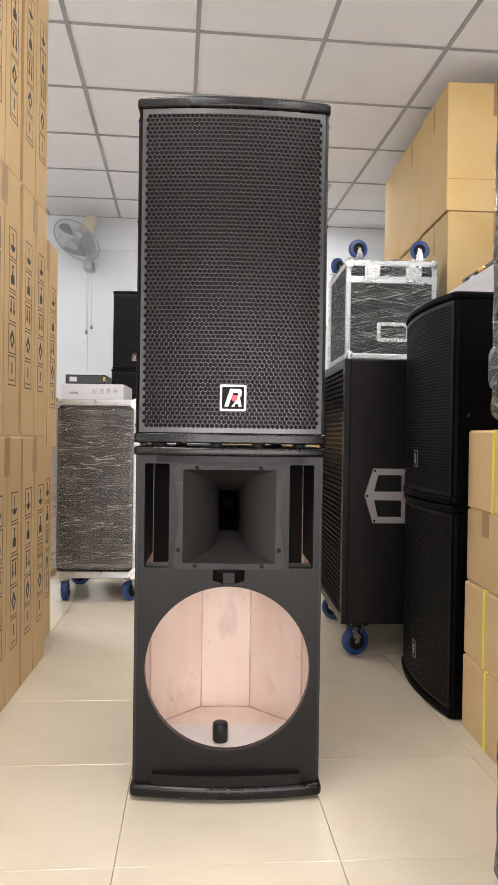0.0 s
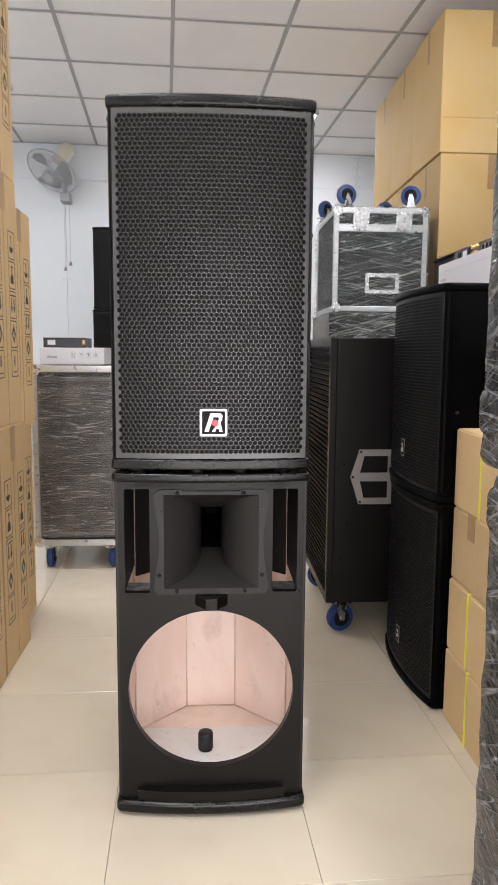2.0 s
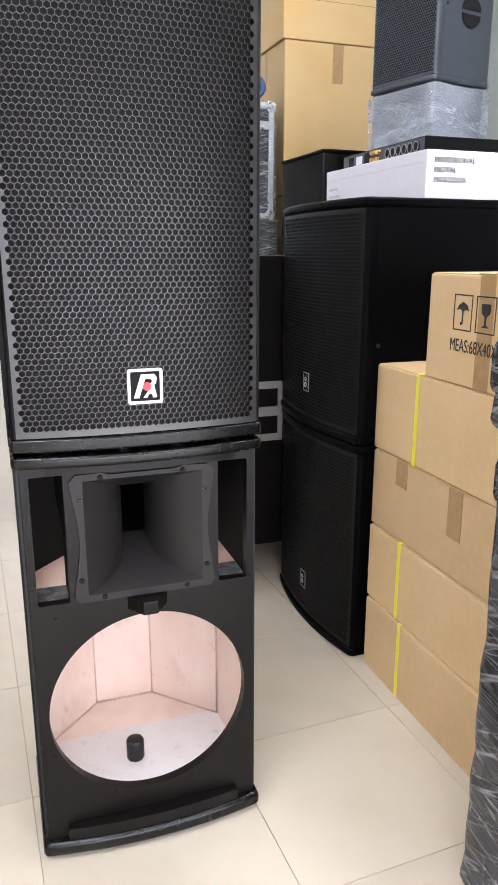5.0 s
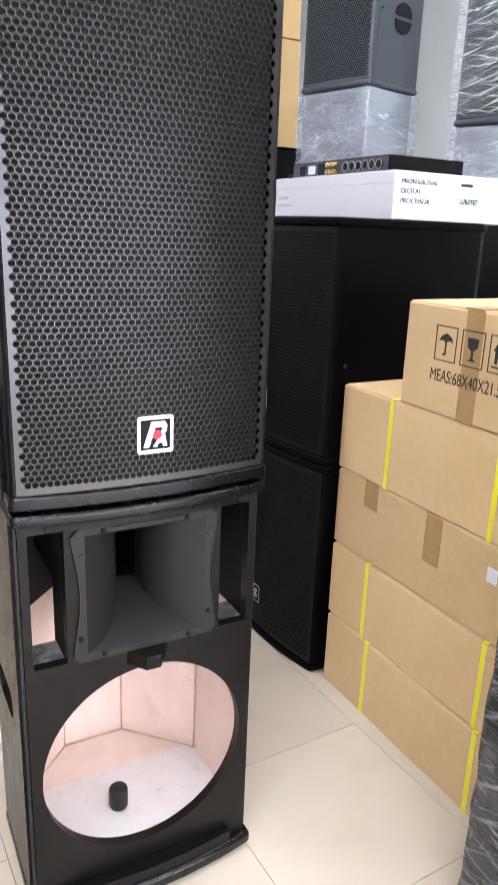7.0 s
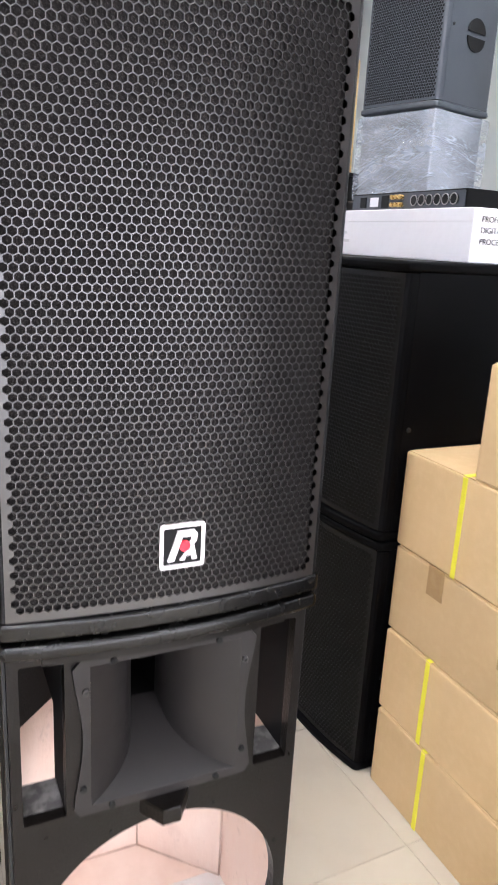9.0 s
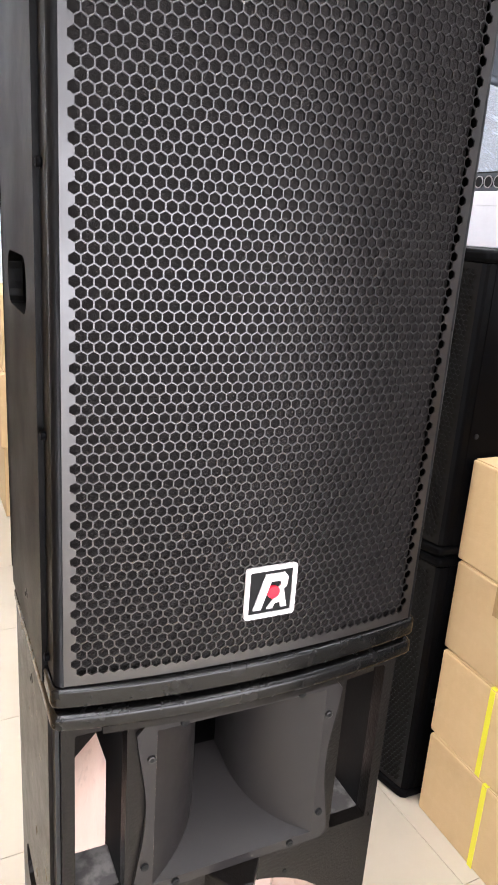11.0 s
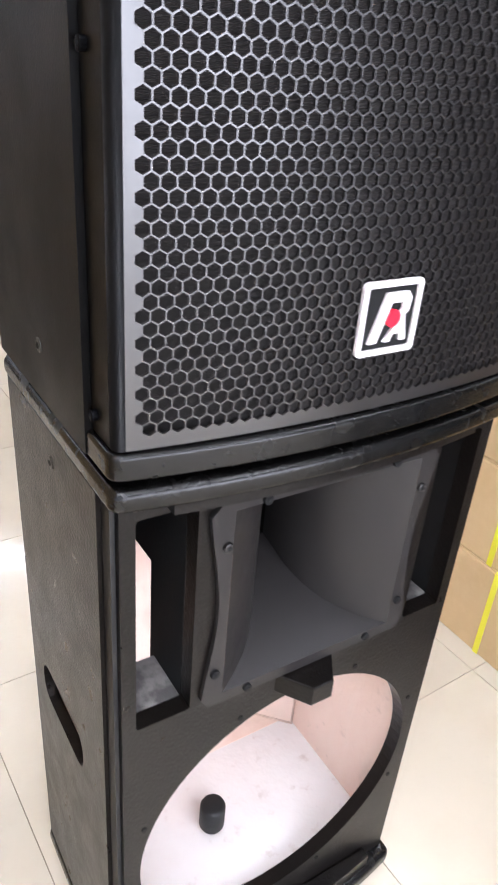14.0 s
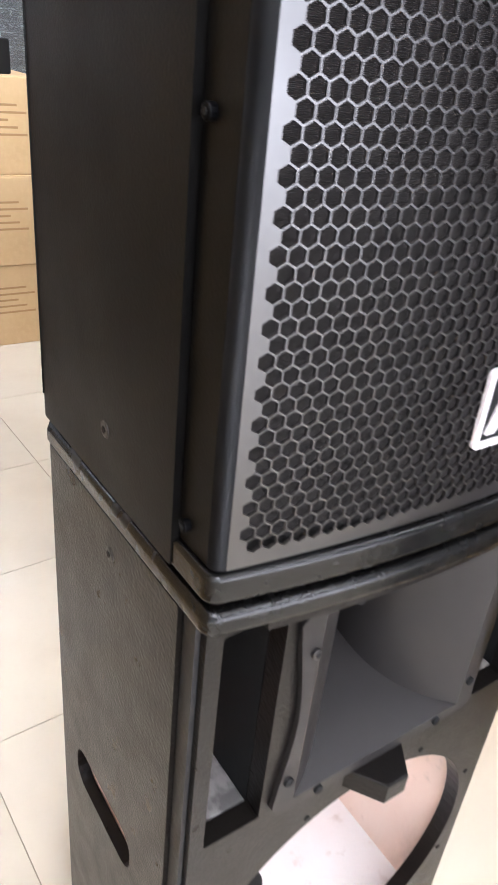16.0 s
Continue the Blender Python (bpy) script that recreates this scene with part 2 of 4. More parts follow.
def box(x0, x1, y0, y1, z0, z1, bevel=0.0, bm=None, seg=2):
    own = bm or bmesh.new()
    tmp = bmesh.new()
    m = Matrix.Translation(((x0 + x1) / 2, (y0 + y1) / 2, (z0 + z1) / 2)) @ Matrix.Diagonal((x1 - x0, y1 - y0, z1 - z0, 1))
    bmesh.ops.create_cube(tmp, size=1, matrix=m)
    if bevel:
        bmesh.ops.bevel(tmp, geom=tmp.edges[:], offset=bevel, segments=seg, affect="EDGES", profile=0.5)
    return join(own, tmp)


def join(bm, tmp, m=None):
    if m is not None:
        bmesh.ops.transform(tmp, matrix=m, verts=tmp.verts)
    me = bpy.data.meshes.new("join")
    tmp.to_mesh(me)
    tmp.free()
    bm.from_mesh(me)
    bpy.data.meshes.remove(me)
    return bm


def cyl(p, r, length, axis="Z", seg=20, bevel=0.0, bm=None, r2=None):
    own = bm or bmesh.new()
    tmp = bmesh.new()
    turn = {"Z": pose(0, 0, 0), "X": pose(0, 0, 0, 0, 90, 0), "Y": pose(0, 0, 0, 90, 0, 0)}[axis]
    bmesh.ops.create_cone(tmp, cap_ends=True, segments=seg, radius1=r, radius2=r if r2 is None else r2, depth=length, matrix=Matrix.Translation(p) @ turn)
    if bevel:
        bmesh.ops.bevel(tmp, geom=[e for e in tmp.edges if len(e.link_faces) == 2 and e.calc_face_angle(0) > 1], offset=bevel, segments=2, affect="EDGES", profile=0.5)
    return join(own, tmp)


def prism(pts, z0, z1, bevel=0.0, bm=None):
    own = bm or bmesh.new()
    tmp = bmesh.new()
    f = tmp.faces.new([tmp.verts.new((x, y, z0)) for x, y in pts])
    g = bmesh.ops.extrude_face_region(tmp, geom=[f])
    for v in g["geom"]:
        if isinstance(v, bmesh.types.BMVert):
            v.co.z = z1
    if bevel:
        sharp = [e for e in tmp.edges if len(e.link_faces) == 2 and e.calc_face_angle(0) > 0.5]
        bmesh.ops.bevel(tmp, geom=sharp, offset=bevel, segments=3, affect="EDGES", profile=0.5)
    return join(own, tmp)


def plate(pts, z0, z1, r):
    """A plan raised into a board whose upper and lower edges are rounded."""
    bm = bmesh.new()
    w = max(x for x, y in pts)
    lo, hi = min(y for x, y in pts), max(y for x, y in pts)
    steps = [radians(18 * k) for k in range(6)]
    levels = [(r * (1 - math.sin(a)), z0 + r * (1 - math.cos(a))) for a in steps] + [(r * (1 - math.cos(a)), z1 - r * (1 - math.sin(a))) for a in steps]
    rings = []
    for d, z in levels:
        rings.append([bm.verts.new((x * (w - d) / w, lo + d + (y - lo) * (hi - lo - 2 * d) / (hi - lo), z)) for x, y in pts])
    for a, b in zip(rings, rings[1:]):
        for i in range(len(pts)):
            bm.faces.new((a[i - 1], a[i], b[i], b[i - 1]))
    bm.faces.new(rings[0])
    bm.faces.new(rings[-1])
    return bm


def soft_plate(name, pts, z0, z1, r, material, parent):
    ob = part(name, plate(pts, z0, z1, r), material, parent, "", True)
    ob.modifiers.new("weighted", "WEIGHTED_NORMAL").weight = 90
    return ob


def sheet(outer, holes, thick, m):
    """A plate in its own x, y plane with holes through it, thick along its z, moved by m."""
    bm = bmesh.new()
    edges = []
    for loop in [outer] + holes:
        vs = [bm.verts.new((x, y, 0)) for x, y in loop]
        edges += [bm.edges.new((vs[i - 1], vs[i])) for i in range(len(vs))]
    bmesh.ops.triangle_fill(bm, use_beauty=True, use_dissolve=False, edges=edges)
    g = bmesh.ops.extrude_face_region(bm, geom=bm.faces[:])
    for v in g["geom"]:
        if isinstance(v, bmesh.types.BMVert):
            v.co.z += thick
    bmesh.ops.transform(bm, matrix=m, verts=bm.verts)
    return bm


def rect(x0, x1, y0, y1, r=0.0, n=4):
    if not r:
        return [(x0, y0), (x1, y0), (x1, y1), (x0, y1)]
    pts = []
    for cx, cy, a in ((x1 - r, y0 + r, -90), (x1 - r, y1 - r, 0), (x0 + r, y1 - r, 90), (x0 + r, y0 + r, 180)):
        for i in range(n + 1):
            t = radians(a + 90 * i / n)
            pts.append((cx + r * math.cos(t), cy + r * math.sin(t)))
    return pts


def ring(r, n=48, cx=0, cy=0):
    return [(cx + r * math.cos(2 * math.pi * i / n), cy + r * math.sin(2 * math.pi * i / n)) for i in range(n)]


UP = pose(0, 0, 0, 90, 0, 0)      # a sheet's x, y to the world's x, z, thick towards -y
SIDE = Matrix(((0, 0, 1, 0), (1, 0, 0, 0), (0, 1, 0, 0), (0, 0, 0, 1)))  # x, y to y, z, thick towards +x


def outline(hw, bulge, straight, back, depth):
    """Plan of a cabinet: bowed front, straight sides, tapered rear."""
    k = 0.014
    xs = [-(hw - k) + 2 * (hw - k) * i / 22 for i in range(23)]
    front = [(x, -bulge * (1 - (x / hw) ** 2)) for x in xs]
    y1 = front[-1][1]
    bend = [((1 - t) ** 2 * (hw - k) + (2 * t * (1 - t) + t * t) * hw, (1 - t) ** 2 * y1 + 2 * t * (1 - t) * 0.0 + t * t * k) for t in (0.2, 0.4, 0.6, 0.8, 1.0)]
    return [(-x, y) for x, y in reversed(bend)] + front + bend + [(hw, straight), (back, depth), (-back, depth), (-hw, straight)]


def hex_grille(hu, z0, z1, pitch, keep, curve, margin, end=0.0, depth=0.0012, material=None):
    """A perforated sheet: hexagonal holes with real edges, and a plain margin."""
    R = pitch / math.sqrt(3)
    verts, faces = [], []
    rows = int((z1 - z0) / (1.5 * R)) + 2
    cols = int(2 * hu / pitch) + 3
    mid = (z0 + z1) / 2
    end = end or margin

    def put(u, z, back=0.0):
        u = max(-hu, min(hu, u))
        z = max(z0, min(z1, z))
        verts.append((u, curve(u) + back, z))
        return len(verts) - 1

    for j in range(-rows // 2 - 1, rows // 2 + 2):
        for i in range(-cols // 2 - 1, cols // 2 + 2):
            cu, cz = (i + (0.5 if j % 2 else 0)) * pitch, mid + j * 1.5 * R
            if abs(cu) > hu + pitch or cz < z0 - 2 * R or cz > z1 + 2 * R:
                continue
            ang = [radians(30 + 60 * k) for k in range(6)]
            outer = [put(cu + R * math.cos(a), cz + R * math.sin(a)) for a in ang]
            if abs(cu) < hu - margin and z0 + end < cz < z1 - end:
                inner = [put(cu + R * keep * math.cos(a), cz + R * keep * math.sin(a)) for a in ang]
                deep = [put(cu + R * keep * math.cos(a), cz + R * keep * math.sin(a), depth) for a in ang]
                for k in range(6):
                    n = (k + 1) % 6
                    faces.append((outer[k], outer[n], inner[n], inner[k]))
                    faces.append((inner[k], inner[n], deep[n], deep[k]))
            else:
                faces.append(tuple(outer))
    me = bpy.data.meshes.new("perforated_sheet")
    me.from_pydata(verts, [], faces)
    me.materials.append(material or GRILLE)
    return me


def text_mesh(s, size, m, material, parent, name="lettering"):
    cu = bpy.data.curves.new("lettering", "FONT")
    cu.body, cu.size, cu.extrude = s, size, 0.0003
    tmp = new("lettering_curve", cu)
    me = bpy.data.meshes.new_from_object(tmp)
    bpy.data.objects.remove(tmp)
    bpy.data.curves.remove(cu)
    me.transform(m)
    me.materials.clear()
    me.materials.append(material)
    ob = new(name, me)
    ob.parent = parent
    return ob


def screw(p, r, axis, parent, material=STEEL, name="screw"):
    bm = cyl(p, r, 0.005, axis, 14, 0.001)
    d = {"X": Vector((1, 0, 0)), "Y": Vector((0, 1, 0)), "Z": Vector((0, 0, 1))}[axis]
    ob = part(name, bm, material, parent)
    bm = cyl(Vector(p) - d * 0.0026, r * 0.45, 0.0012, axis, 6)
    part("socket", bm, BLACK, ob)
    return ob


# ---- the two main loudspeakers ----
CX, FY = 0.184, 1.281
HW, BULGE = 0.2035, 0.0335


def bow(x, crown=BULGE, drop=0.0205):
    """Distance of the bowed front at x, from its crown back to its corners."""
    return -crown + drop * (x / HW) ** 2


def main_outline():
    """Plan of the main cabinets: shallow bow, tight corners, tapered rear."""
    k = 0.009
    front = [(x, bow(x)) for x in [-(HW - k) + 2 * (HW - k) * i / 26 for i in range(27)]]
    y1, y0 = front[-1][1], bow(HW)
    bend = [((1 - t) ** 2 * (HW - k) + (1 - (1 - t) ** 2) * HW, (1 - t) ** 2 * y1 + 2 * t * (1 - t) * y0 + t * t * (y0 + k)) for t in (0.2, 0.4, 0.6, 0.8, 1.0)]
    return [(-x, y) for x, y in reversed(bend)] + front + bend + [(HW, 0.245), (0.12, 0.40), (-0.12, 0.40), (-HW, 0.245)]


def handle_hole(y, z):
    return rect(y - 0.062, y + 0.062, z - 0.026, z + 0.026, 0.02)


def badge(parent, x, y, z, s, tilt=0):
    """A framed square plate with a slanted letter-like mark and a red dot."""
    frame_bm = sheet(rect(-s, s, -s, s, s * 0.14), [rect(-s * 0.84, s * 0.84, -s * 0.84, s * 0.84, s * 0.06)], 0.003, Matrix.Translation((x, y, z)) @ UP)
    b = part("badge", frame_bm, BADGE, parent, "white framed square badge")
    part("badge_field", sheet(rect(-s * 0.84, s * 0.84, -s * 0.84, s * 0.84), [], 0.0015, Matrix.Translation((x, y + 0.0005, z)) @ UP), BLACK, b)
    marks = [
        [(-0.66, -0.66), (-0.36, -0.66), (-0.02, 0.36), (-0.02, 0.68), (-0.22, 0.68)],
        [(-0.02, 0.68), (-0.02, 0.40), (0.36, 0.40), (0.40, 0.24), (0.30, 0.12), (0.46, 0.02), (0.62, 0.16), (0.66, 0.5), (0.52, 0.68)],
        [(-0.12, -0.66), (0.1, -0.66), (0.18, -0.46), (0.4, -0.46), (0.42, -0.66), (0.66, -0.66), (0.5, 0.06), (0.32, 0.06), (0.3, -0.2), (0.22, -0.2)],
    ]
    for pts in marks:
        part("mark", sheet([(px * s, pz * s) for px, pz in pts], [], 0.0028, Matrix.Translation((x, y - 0.0003, z)) @ UP), BADGE, b)
    part("red_dot", sheet(ring(s * 0.24, 20, s * 0.1, -s * 0.02), [], 0.0036, Matrix.Translation((x, y - 0.0003, z)) @ UP), RED, b)
    return b


def upper_speaker():
    H = 0.721
    top = thing("loudspeaker", pose(CX, FY, 0.757), "black loudspeaker with bowed hexagon-mesh grille on an open cabinet", "loudspeaker")
    soft_plate("bottom_plate", main_outline(), 0, 0.021, 0.004, GLOSSP, top)
    soft_plate("top_plate", main_outline(), H - 0.023, H, 0.006, GLOSSP, top)
    part("body", prism([(-0.182, 0.03), (0.182, 0.03), (0.182, 0.24), (0.118, 0.396), (-0.118, 0.396), (-0.182, 0.24)], 0.021, H - 0.023), SATIN, top)
    for sx in (-1, 1):
        loop = rect(0.0295, 0.244, 0.0015, H - 0.024, 0.002, 2)
        part("side_panel", sheet(loop, [handle_hole(0.14, 0.37)], 0.014, Matrix.Translation((-0.2045 if sx < 0 else 0.1905, 0, 0)) @ SIDE), SATIN, top)
        bm = prism([(sx * 0.2055, 0.244), (sx * 0.122, 0.398), (sx * 0.11, 0.39), (sx * 0.185, 0.24)], 0.0215, H - 0.0235)
        part("rear_panel", bm, SATIN, top)
        for z in (0.037, 0.253, 0.47, 0.684):
            screw((sx * 0.2015, 0.019, z), 0.0042, "X", top, SOOT, "grille_screw")
        screw((sx * 0.203, 0.124, 0.048), 0.006, "X", top, SCREW)
        screw((sx * 0.203, 0.124, 0.68), 0.006, "X", top, SCREW)

    def front(u):
        return bow(u, 0.0265, 0.0165)

    me = hex_grille(0.192, 0.0225, H - 0.0245, 0.0098, 0.895, front, 0.0105, 0.0125, 0.0018)
    g = new("grille", me)
    g.parent = top
    tagged(g, "black steel sheet with hexagonal holes")
    for sx in (-1, 1):
        f0 = front(0.192)
        prof = [(0.192 + 0.0075 * math.sin(radians(11.25 * k)), f0 + 0.0085 * (1 - math.cos(radians(11.25 * k)))) for k in range(9)]
        bm = bmesh.new()
        lines = [[bm.verts.new((sx * a, b, z)) for z in (0.0225, H - 0.0245)] for a, b in prof]
        for a, b in zip(lines, lines[1:]):
            bm.faces.new((a[0], a[1], b[1], b[0]))
        bmesh.ops.solidify(bm, geom=bm.faces[:], thickness=0.0015)
        # bend and return coloured darker than the sheet, for the dark surroundings they mirror
        part("grille_edge", bm, GRILLE_DARK, g, smooth=True)
        part("grille_return", box(min(sx * 0.198, sx * 0.1995), max(sx * 0.198, sx * 0.1995), f0 + 0.0087, 0.0275, 0.0225, H - 0.0245), SATIN, g)
    cloth = [(x, front(x) + 0.0024 + 0.0075 * (x / 0.186) ** 2) for x in [-0.186 + 0.372 * i / 24 for i in range(25)]]
    part("speaker_cloth", prism(cloth + [(0.186, 0.03), (-0.186, 0.03)], 0.0235, H - 0.0255), CLOTH, top, "black woven cloth behind the grille")
    badge(top, 0.004, -0.0262, 0.096, 0.0275)
    for x, y in ((-0.15, 0.03), (0.15, 0.03), (-0.12, 0.3), (0.12, 0.3), (-0.03, 0.005), (0.06, 0.01)):
        part("foot", cyl((x, y, -0.0045), 0.014, 0.009, "Z", 16), RUBBER, top)
    return top


def wavy(hw, z0, z1, dip):
    """Outline of the horn's flange, waisted at the sides."""
    pts = [(-hw * 0.93, z0), (hw * 0.93, z0)]
    n = 16
    side = [(hw - dip * (0.5 - 0.5 * math.cos(2 * math.pi * (0.1 + 0.8 * i / n))), z0 + 0.012 + (z1 - z0 - 0.024) * i / n) for i in range(n + 1)]
    top = [(hw * 0.9, z1), (hw * 0.55, z1 + 0.001)] + [(hw * 0.45 * (1 - 2 * i / 6), z1 - 0.003) for i in range(7)] + [(-hw * 0.55, z1 + 0.001), (-hw * 0.9, z1)]
    return pts + side + top + [(-x, z) for x, z in reversed(side)]


def lower_speaker():
    H = 0.748
    cab = thing("empty_loudspeaker_cabinet", pose(CX, FY, 0), "black loudspeaker cabinet without woofer or grille, pale inside", "loudspeaker")
    soft_plate("base_plate", main_outline(), 0.008, 0.036, 0.009, GLOSSP, cab)
    soft_plate("top_plate", main_outline(), H - 0.0175, H + 0.002, 0.0065, GLOSSP, cab)
    strip = [(x, bow(x, 0.023)) for x in [-0.155 + 0.31 * i / 16 for i in range(17)]]
    part("upper_strip", prism(strip + [(0.155, 0.0), (-0.155, 0.0)], H - 0.030, H - 0.0175), PAINT, cab)
    sill = [(x, bow(x, 0.026)) for x in [-0.158 + 0.316 * i / 16 for i in range(17)]]
    part("lower_sill", prism(sill + [(0.158, 0.0), (-0.158, 0.0)], 0.036, 0.058, 0.003), PAINT, cab)
    for x, y in ((-0.16, 0.03), (0.16, 0.03), (-0.1, 0.34), (0.1, 0.34)):
        part("foot", cyl((x, y, 0.004), 0.016, 0.0085, "Z", 16), RUBBER, cab)
    # front board with its openings
    slots = [rect(-0.180, -0.128, 0.492, 0.713, 0.003, 2), rect(0.128, 0.180, 0.492, 0.713, 0.003, 2)]
    openings = slots + [rect(-0.1, 0.1, 0.5015, 0.6995), ring(0.176, 72, 0, 0.276)]
    part("front_board", sheet(rect(-0.193, 0.193, 0.036, H - 0.0175), openings, 0.018, Matrix.Translation((0, 0.018, 0)) @ UP), PAINT, cab)
    for sx in (-1, 1):
        part("side_panel", sheet(rect(0.022, 0.245, 0.036, H - 0.0175), [handle_hole(0.145, 0.375)], 0.012, Matrix.Translation((-0.2015 if sx < 0 else 0.1895, 0, 0)) @ SIDE), PAINT, cab)
        part("side_edge", box(sx * 0.1955 - 0.002, sx * 0.1955 + 0.002, 0.006, 0.021, 0.036, H - 0.0175), RUBBER, cab)
        part("rear_panel", prism([(sx * 0.2015, 0.245), (sx * 0.119, 0.398), (sx * 0.11, 0.39), (sx * 0.186, 0.24)], 0.036, H - 0.0175), PAINT, cab)
        screw((sx * 0.2, 0.124, 0.70), 0.006, "X", cab, SCREW)
        # lining of bare board
        part("side_lining", sheet(rect(0.019, 0.214, 0.06, H - 0.03), [], 0.003, Matrix.Translation((-0.1885 if sx < 0 else 0.1855, 0, 0)) @ SIDE), PALE, cab, "bare pale board")
        part("angled_lining", prism([(sx * 0.187, 0.214), (sx * 0.066, 0.338), (sx * 0.063, 0.334), (sx * 0.183, 0.211)], 0.06, H - 0.03), PALE, cab, "bare pale board")
        # port duct beside the horn
        part("port_wall", box(sx * 0.122 - 0.006, sx * 0.122 + 0.006, 0.019, 0.084, 0.48, 0.60), BLACK, cab)
        part("port_wall", box(sx * 0.122 - 0.006, sx * 0.122 + 0.006, 0.019, 0.215, 0.60, H - 0.03), BLACK, cab)
        part("port_outer", box(sx * 0.183 - 0.002, sx * 0.183 + 0.002, 0.019, 0.206, 0.492, H - 0.031), BLACK, cab)
        # added dark sheet: keeps the inside behind the slots in shade
        part("back_shade_sheet", prism([(sx * 0.180, 0.2125), (sx * 0.0625, 0.3325), (sx * 0.06, 0.329), (sx * 0.177, 0.209)], 0.462, H - 0.031), SLOTDARK, cab, "added near-black sheet for the shade behind the slots")
        part("port_ledge", box(min(sx * 0.128, sx * 0.185), max(sx * 0.128, sx * 0.185), 0.019, 0.075, 0.476, 0.491, 0.002), LEDGE, cab, "chipped black ledge")
    part("back_panel", box(-0.119, 0.119, 0.388, 0.398, 0.036, H - 0.0175), PAINT, cab)
    # middle piece of the added dark sheets
    part("back_shade_sheet", box(-0.06, 0.06, 0.327, 0.3335, 0.462, H - 0.031), SLOTDARK, cab, "added near-black sheet for the shade behind the slots")
    part("back_lining", box(-0.066, 0.066, 0.335, 0.341, 0.06, H - 0.03), PALE, cab, "bare pale board")
    floor_pts = [(-0.188, 0.019), (0.188, 0.019), (0.188, 0.23), (0.106, 0.372), (-0.106, 0.372), (-0.188, 0.23)]
    part("floor_lining", prism([(-0.188, 0.019), (0.188, 0.019), (0.188, 0.225), (-0.188, 0.225)], 0.04, 0.068), PALEW, cab, "whitish floor board")
    part("floor_lining", prism([(-0.188, 0.2255), (0.188, 0.2255), (0.075, 0.345), (-0.075, 0.345)], 0.04, 0.0678), COVE, cab, "bare pale board")
    part("roof_lining", prism(floor_pts, H - 0.030, H - 0.027), PALE, cab)
    for sx in (-1, 1):
        part("glue_joint", cyl((sx * 0.063, 0.333, 0.26), 0.0016, 0.39, "Z", 8), CREASE, cab, "", True)
        part("glue_joint", cyl((sx * 0.1825, 0.2115, 0.26), 0.0016, 0.39, "Z", 8), CREASE, cab, "", True)
        a, b = Vector((sx * 0.063, 0.333, 0.069)), Vector((sx * 0.182, 0.212, 0.069))
        bm = cyl((0, 0, 0), 0.002, (b - a).length, "X", 8)
        bmesh.ops.transform(bm, matrix=Matrix.Translation((a + b) / 2) @ Vector((1, 0, 0)).rotation_difference(b - a).to_matrix().to_4x4(), verts=bm.verts)
        part("glue_joint", bm, CREASE, cab, "", True)
    part("glue_joint", cyl((0, 0.333, 0.069), 0.002, 0.126, "X", 8), CREASE, cab, "", True)
    part("rubber_cap", cyl((-0.013, 0.124, 0.091), 0.0175, 0.045, "Z", 24, 0.005), RUBBER, cab, "black rubber cap", True)
    # horn
    flange = part("horn", sheet(wavy(0.121, 0.490, 0.712, 0.013), [rect(-0.0985, 0.0985, 0.5025, 0.7015)], 0.005, Matrix.Translation((0, -0.0005, 0)) @ UP), PLASTIC, cab, "dark grey plastic horn")
    bm = bmesh.new()
    n = 16
    rows = []
    for i in range(n + 1):
        t = i / n
        w = 0.023 + (0.0985 - 0.023) * (1 - t) ** 3.2
        hh = 0.046 + (0.0995 - 0.046) * (1 - t) ** 1.25
        rows.append([bm.verts.new((x, -0.0056 + 0.1296 * t, 0.602 + z)) for x, z in ((-w, -hh), (w, -hh), (w, hh), (-w, hh))])
    for a, b in zip(rows, rows[1:]):
        for k in range(4):
            bm.faces.new((a[k], a[(k + 1) % 4], b[(k + 1) % 4], b[k]))
            bm.edges.get((a[k], b[k])).smooth = False
    part("horn_bell", bm, PLASTIC, flange, smooth=True)
    bm = bmesh.new()
    loops = [[bm.verts.new((x * w, y, 0.602 + z * h)) for x, z in ((-1, -1), (1, -1), (1, 1), (-1, 1))] for y, w, h in ((0.124, 0.023, 0.046), (0.2, 0.019, 0.036), (0.322, 0.012, 0.014))]
    for a, b in zip(loops, loops[1:]):
        for k in range(4):
            bm.faces.new((a[k], a[(k + 1) % 4], b[(k + 1) % 4], b[k]))
    bm.faces.new(loops[-1])
    # near-black colour adds to the shade deep in the horn's throat
    part("throat", bm, VOID, flange)
    for x, z in ((-0.104, 0.669), (-0.108, 0.531), (0.104, 0.669), (0.106, 0.531), (-0.072, 0.497), (0.070, 0.497), (-0.070, 0.705), (0.066, 0.705)):
        screw((x, -0.0062, z), 0.0045, "Y", flange, SCREW if z > 0.66 and abs(x) > 0.08 else BLACK)
    for i in range(8):
        a = radians(22.5 + 45 * i)
        part("screw_hole", cyl((0.186 * math.cos(a), -0.0002, 0.276 + 0.186 * math.sin(a)), 0.003, 0.002, "Y", 10), BLACK, cab)
    part("grille_stop", prism([(-0.034, 0.0), (0.034, 0.0), (0.012, -0.032), (-0.012, -0.032)], 0.464, 0.488, 0.002), PAINT, cab, "black wooden block")
    return cab


upper_speaker()
lower_speaker()


# ---- the room ----
def structure(name, label, m=Matrix()):
    ob = new(name)
    ob.matrix_basis = m
    return tagged(ob, label, name.split("_")[0], kind="structure")


ROOM = pose(0.2, 2.0, 0, 0, 0, 3.4)
XL, XR, YB, YF, CH = -2.1, 3.0, 5.18, -4.9, 2.97


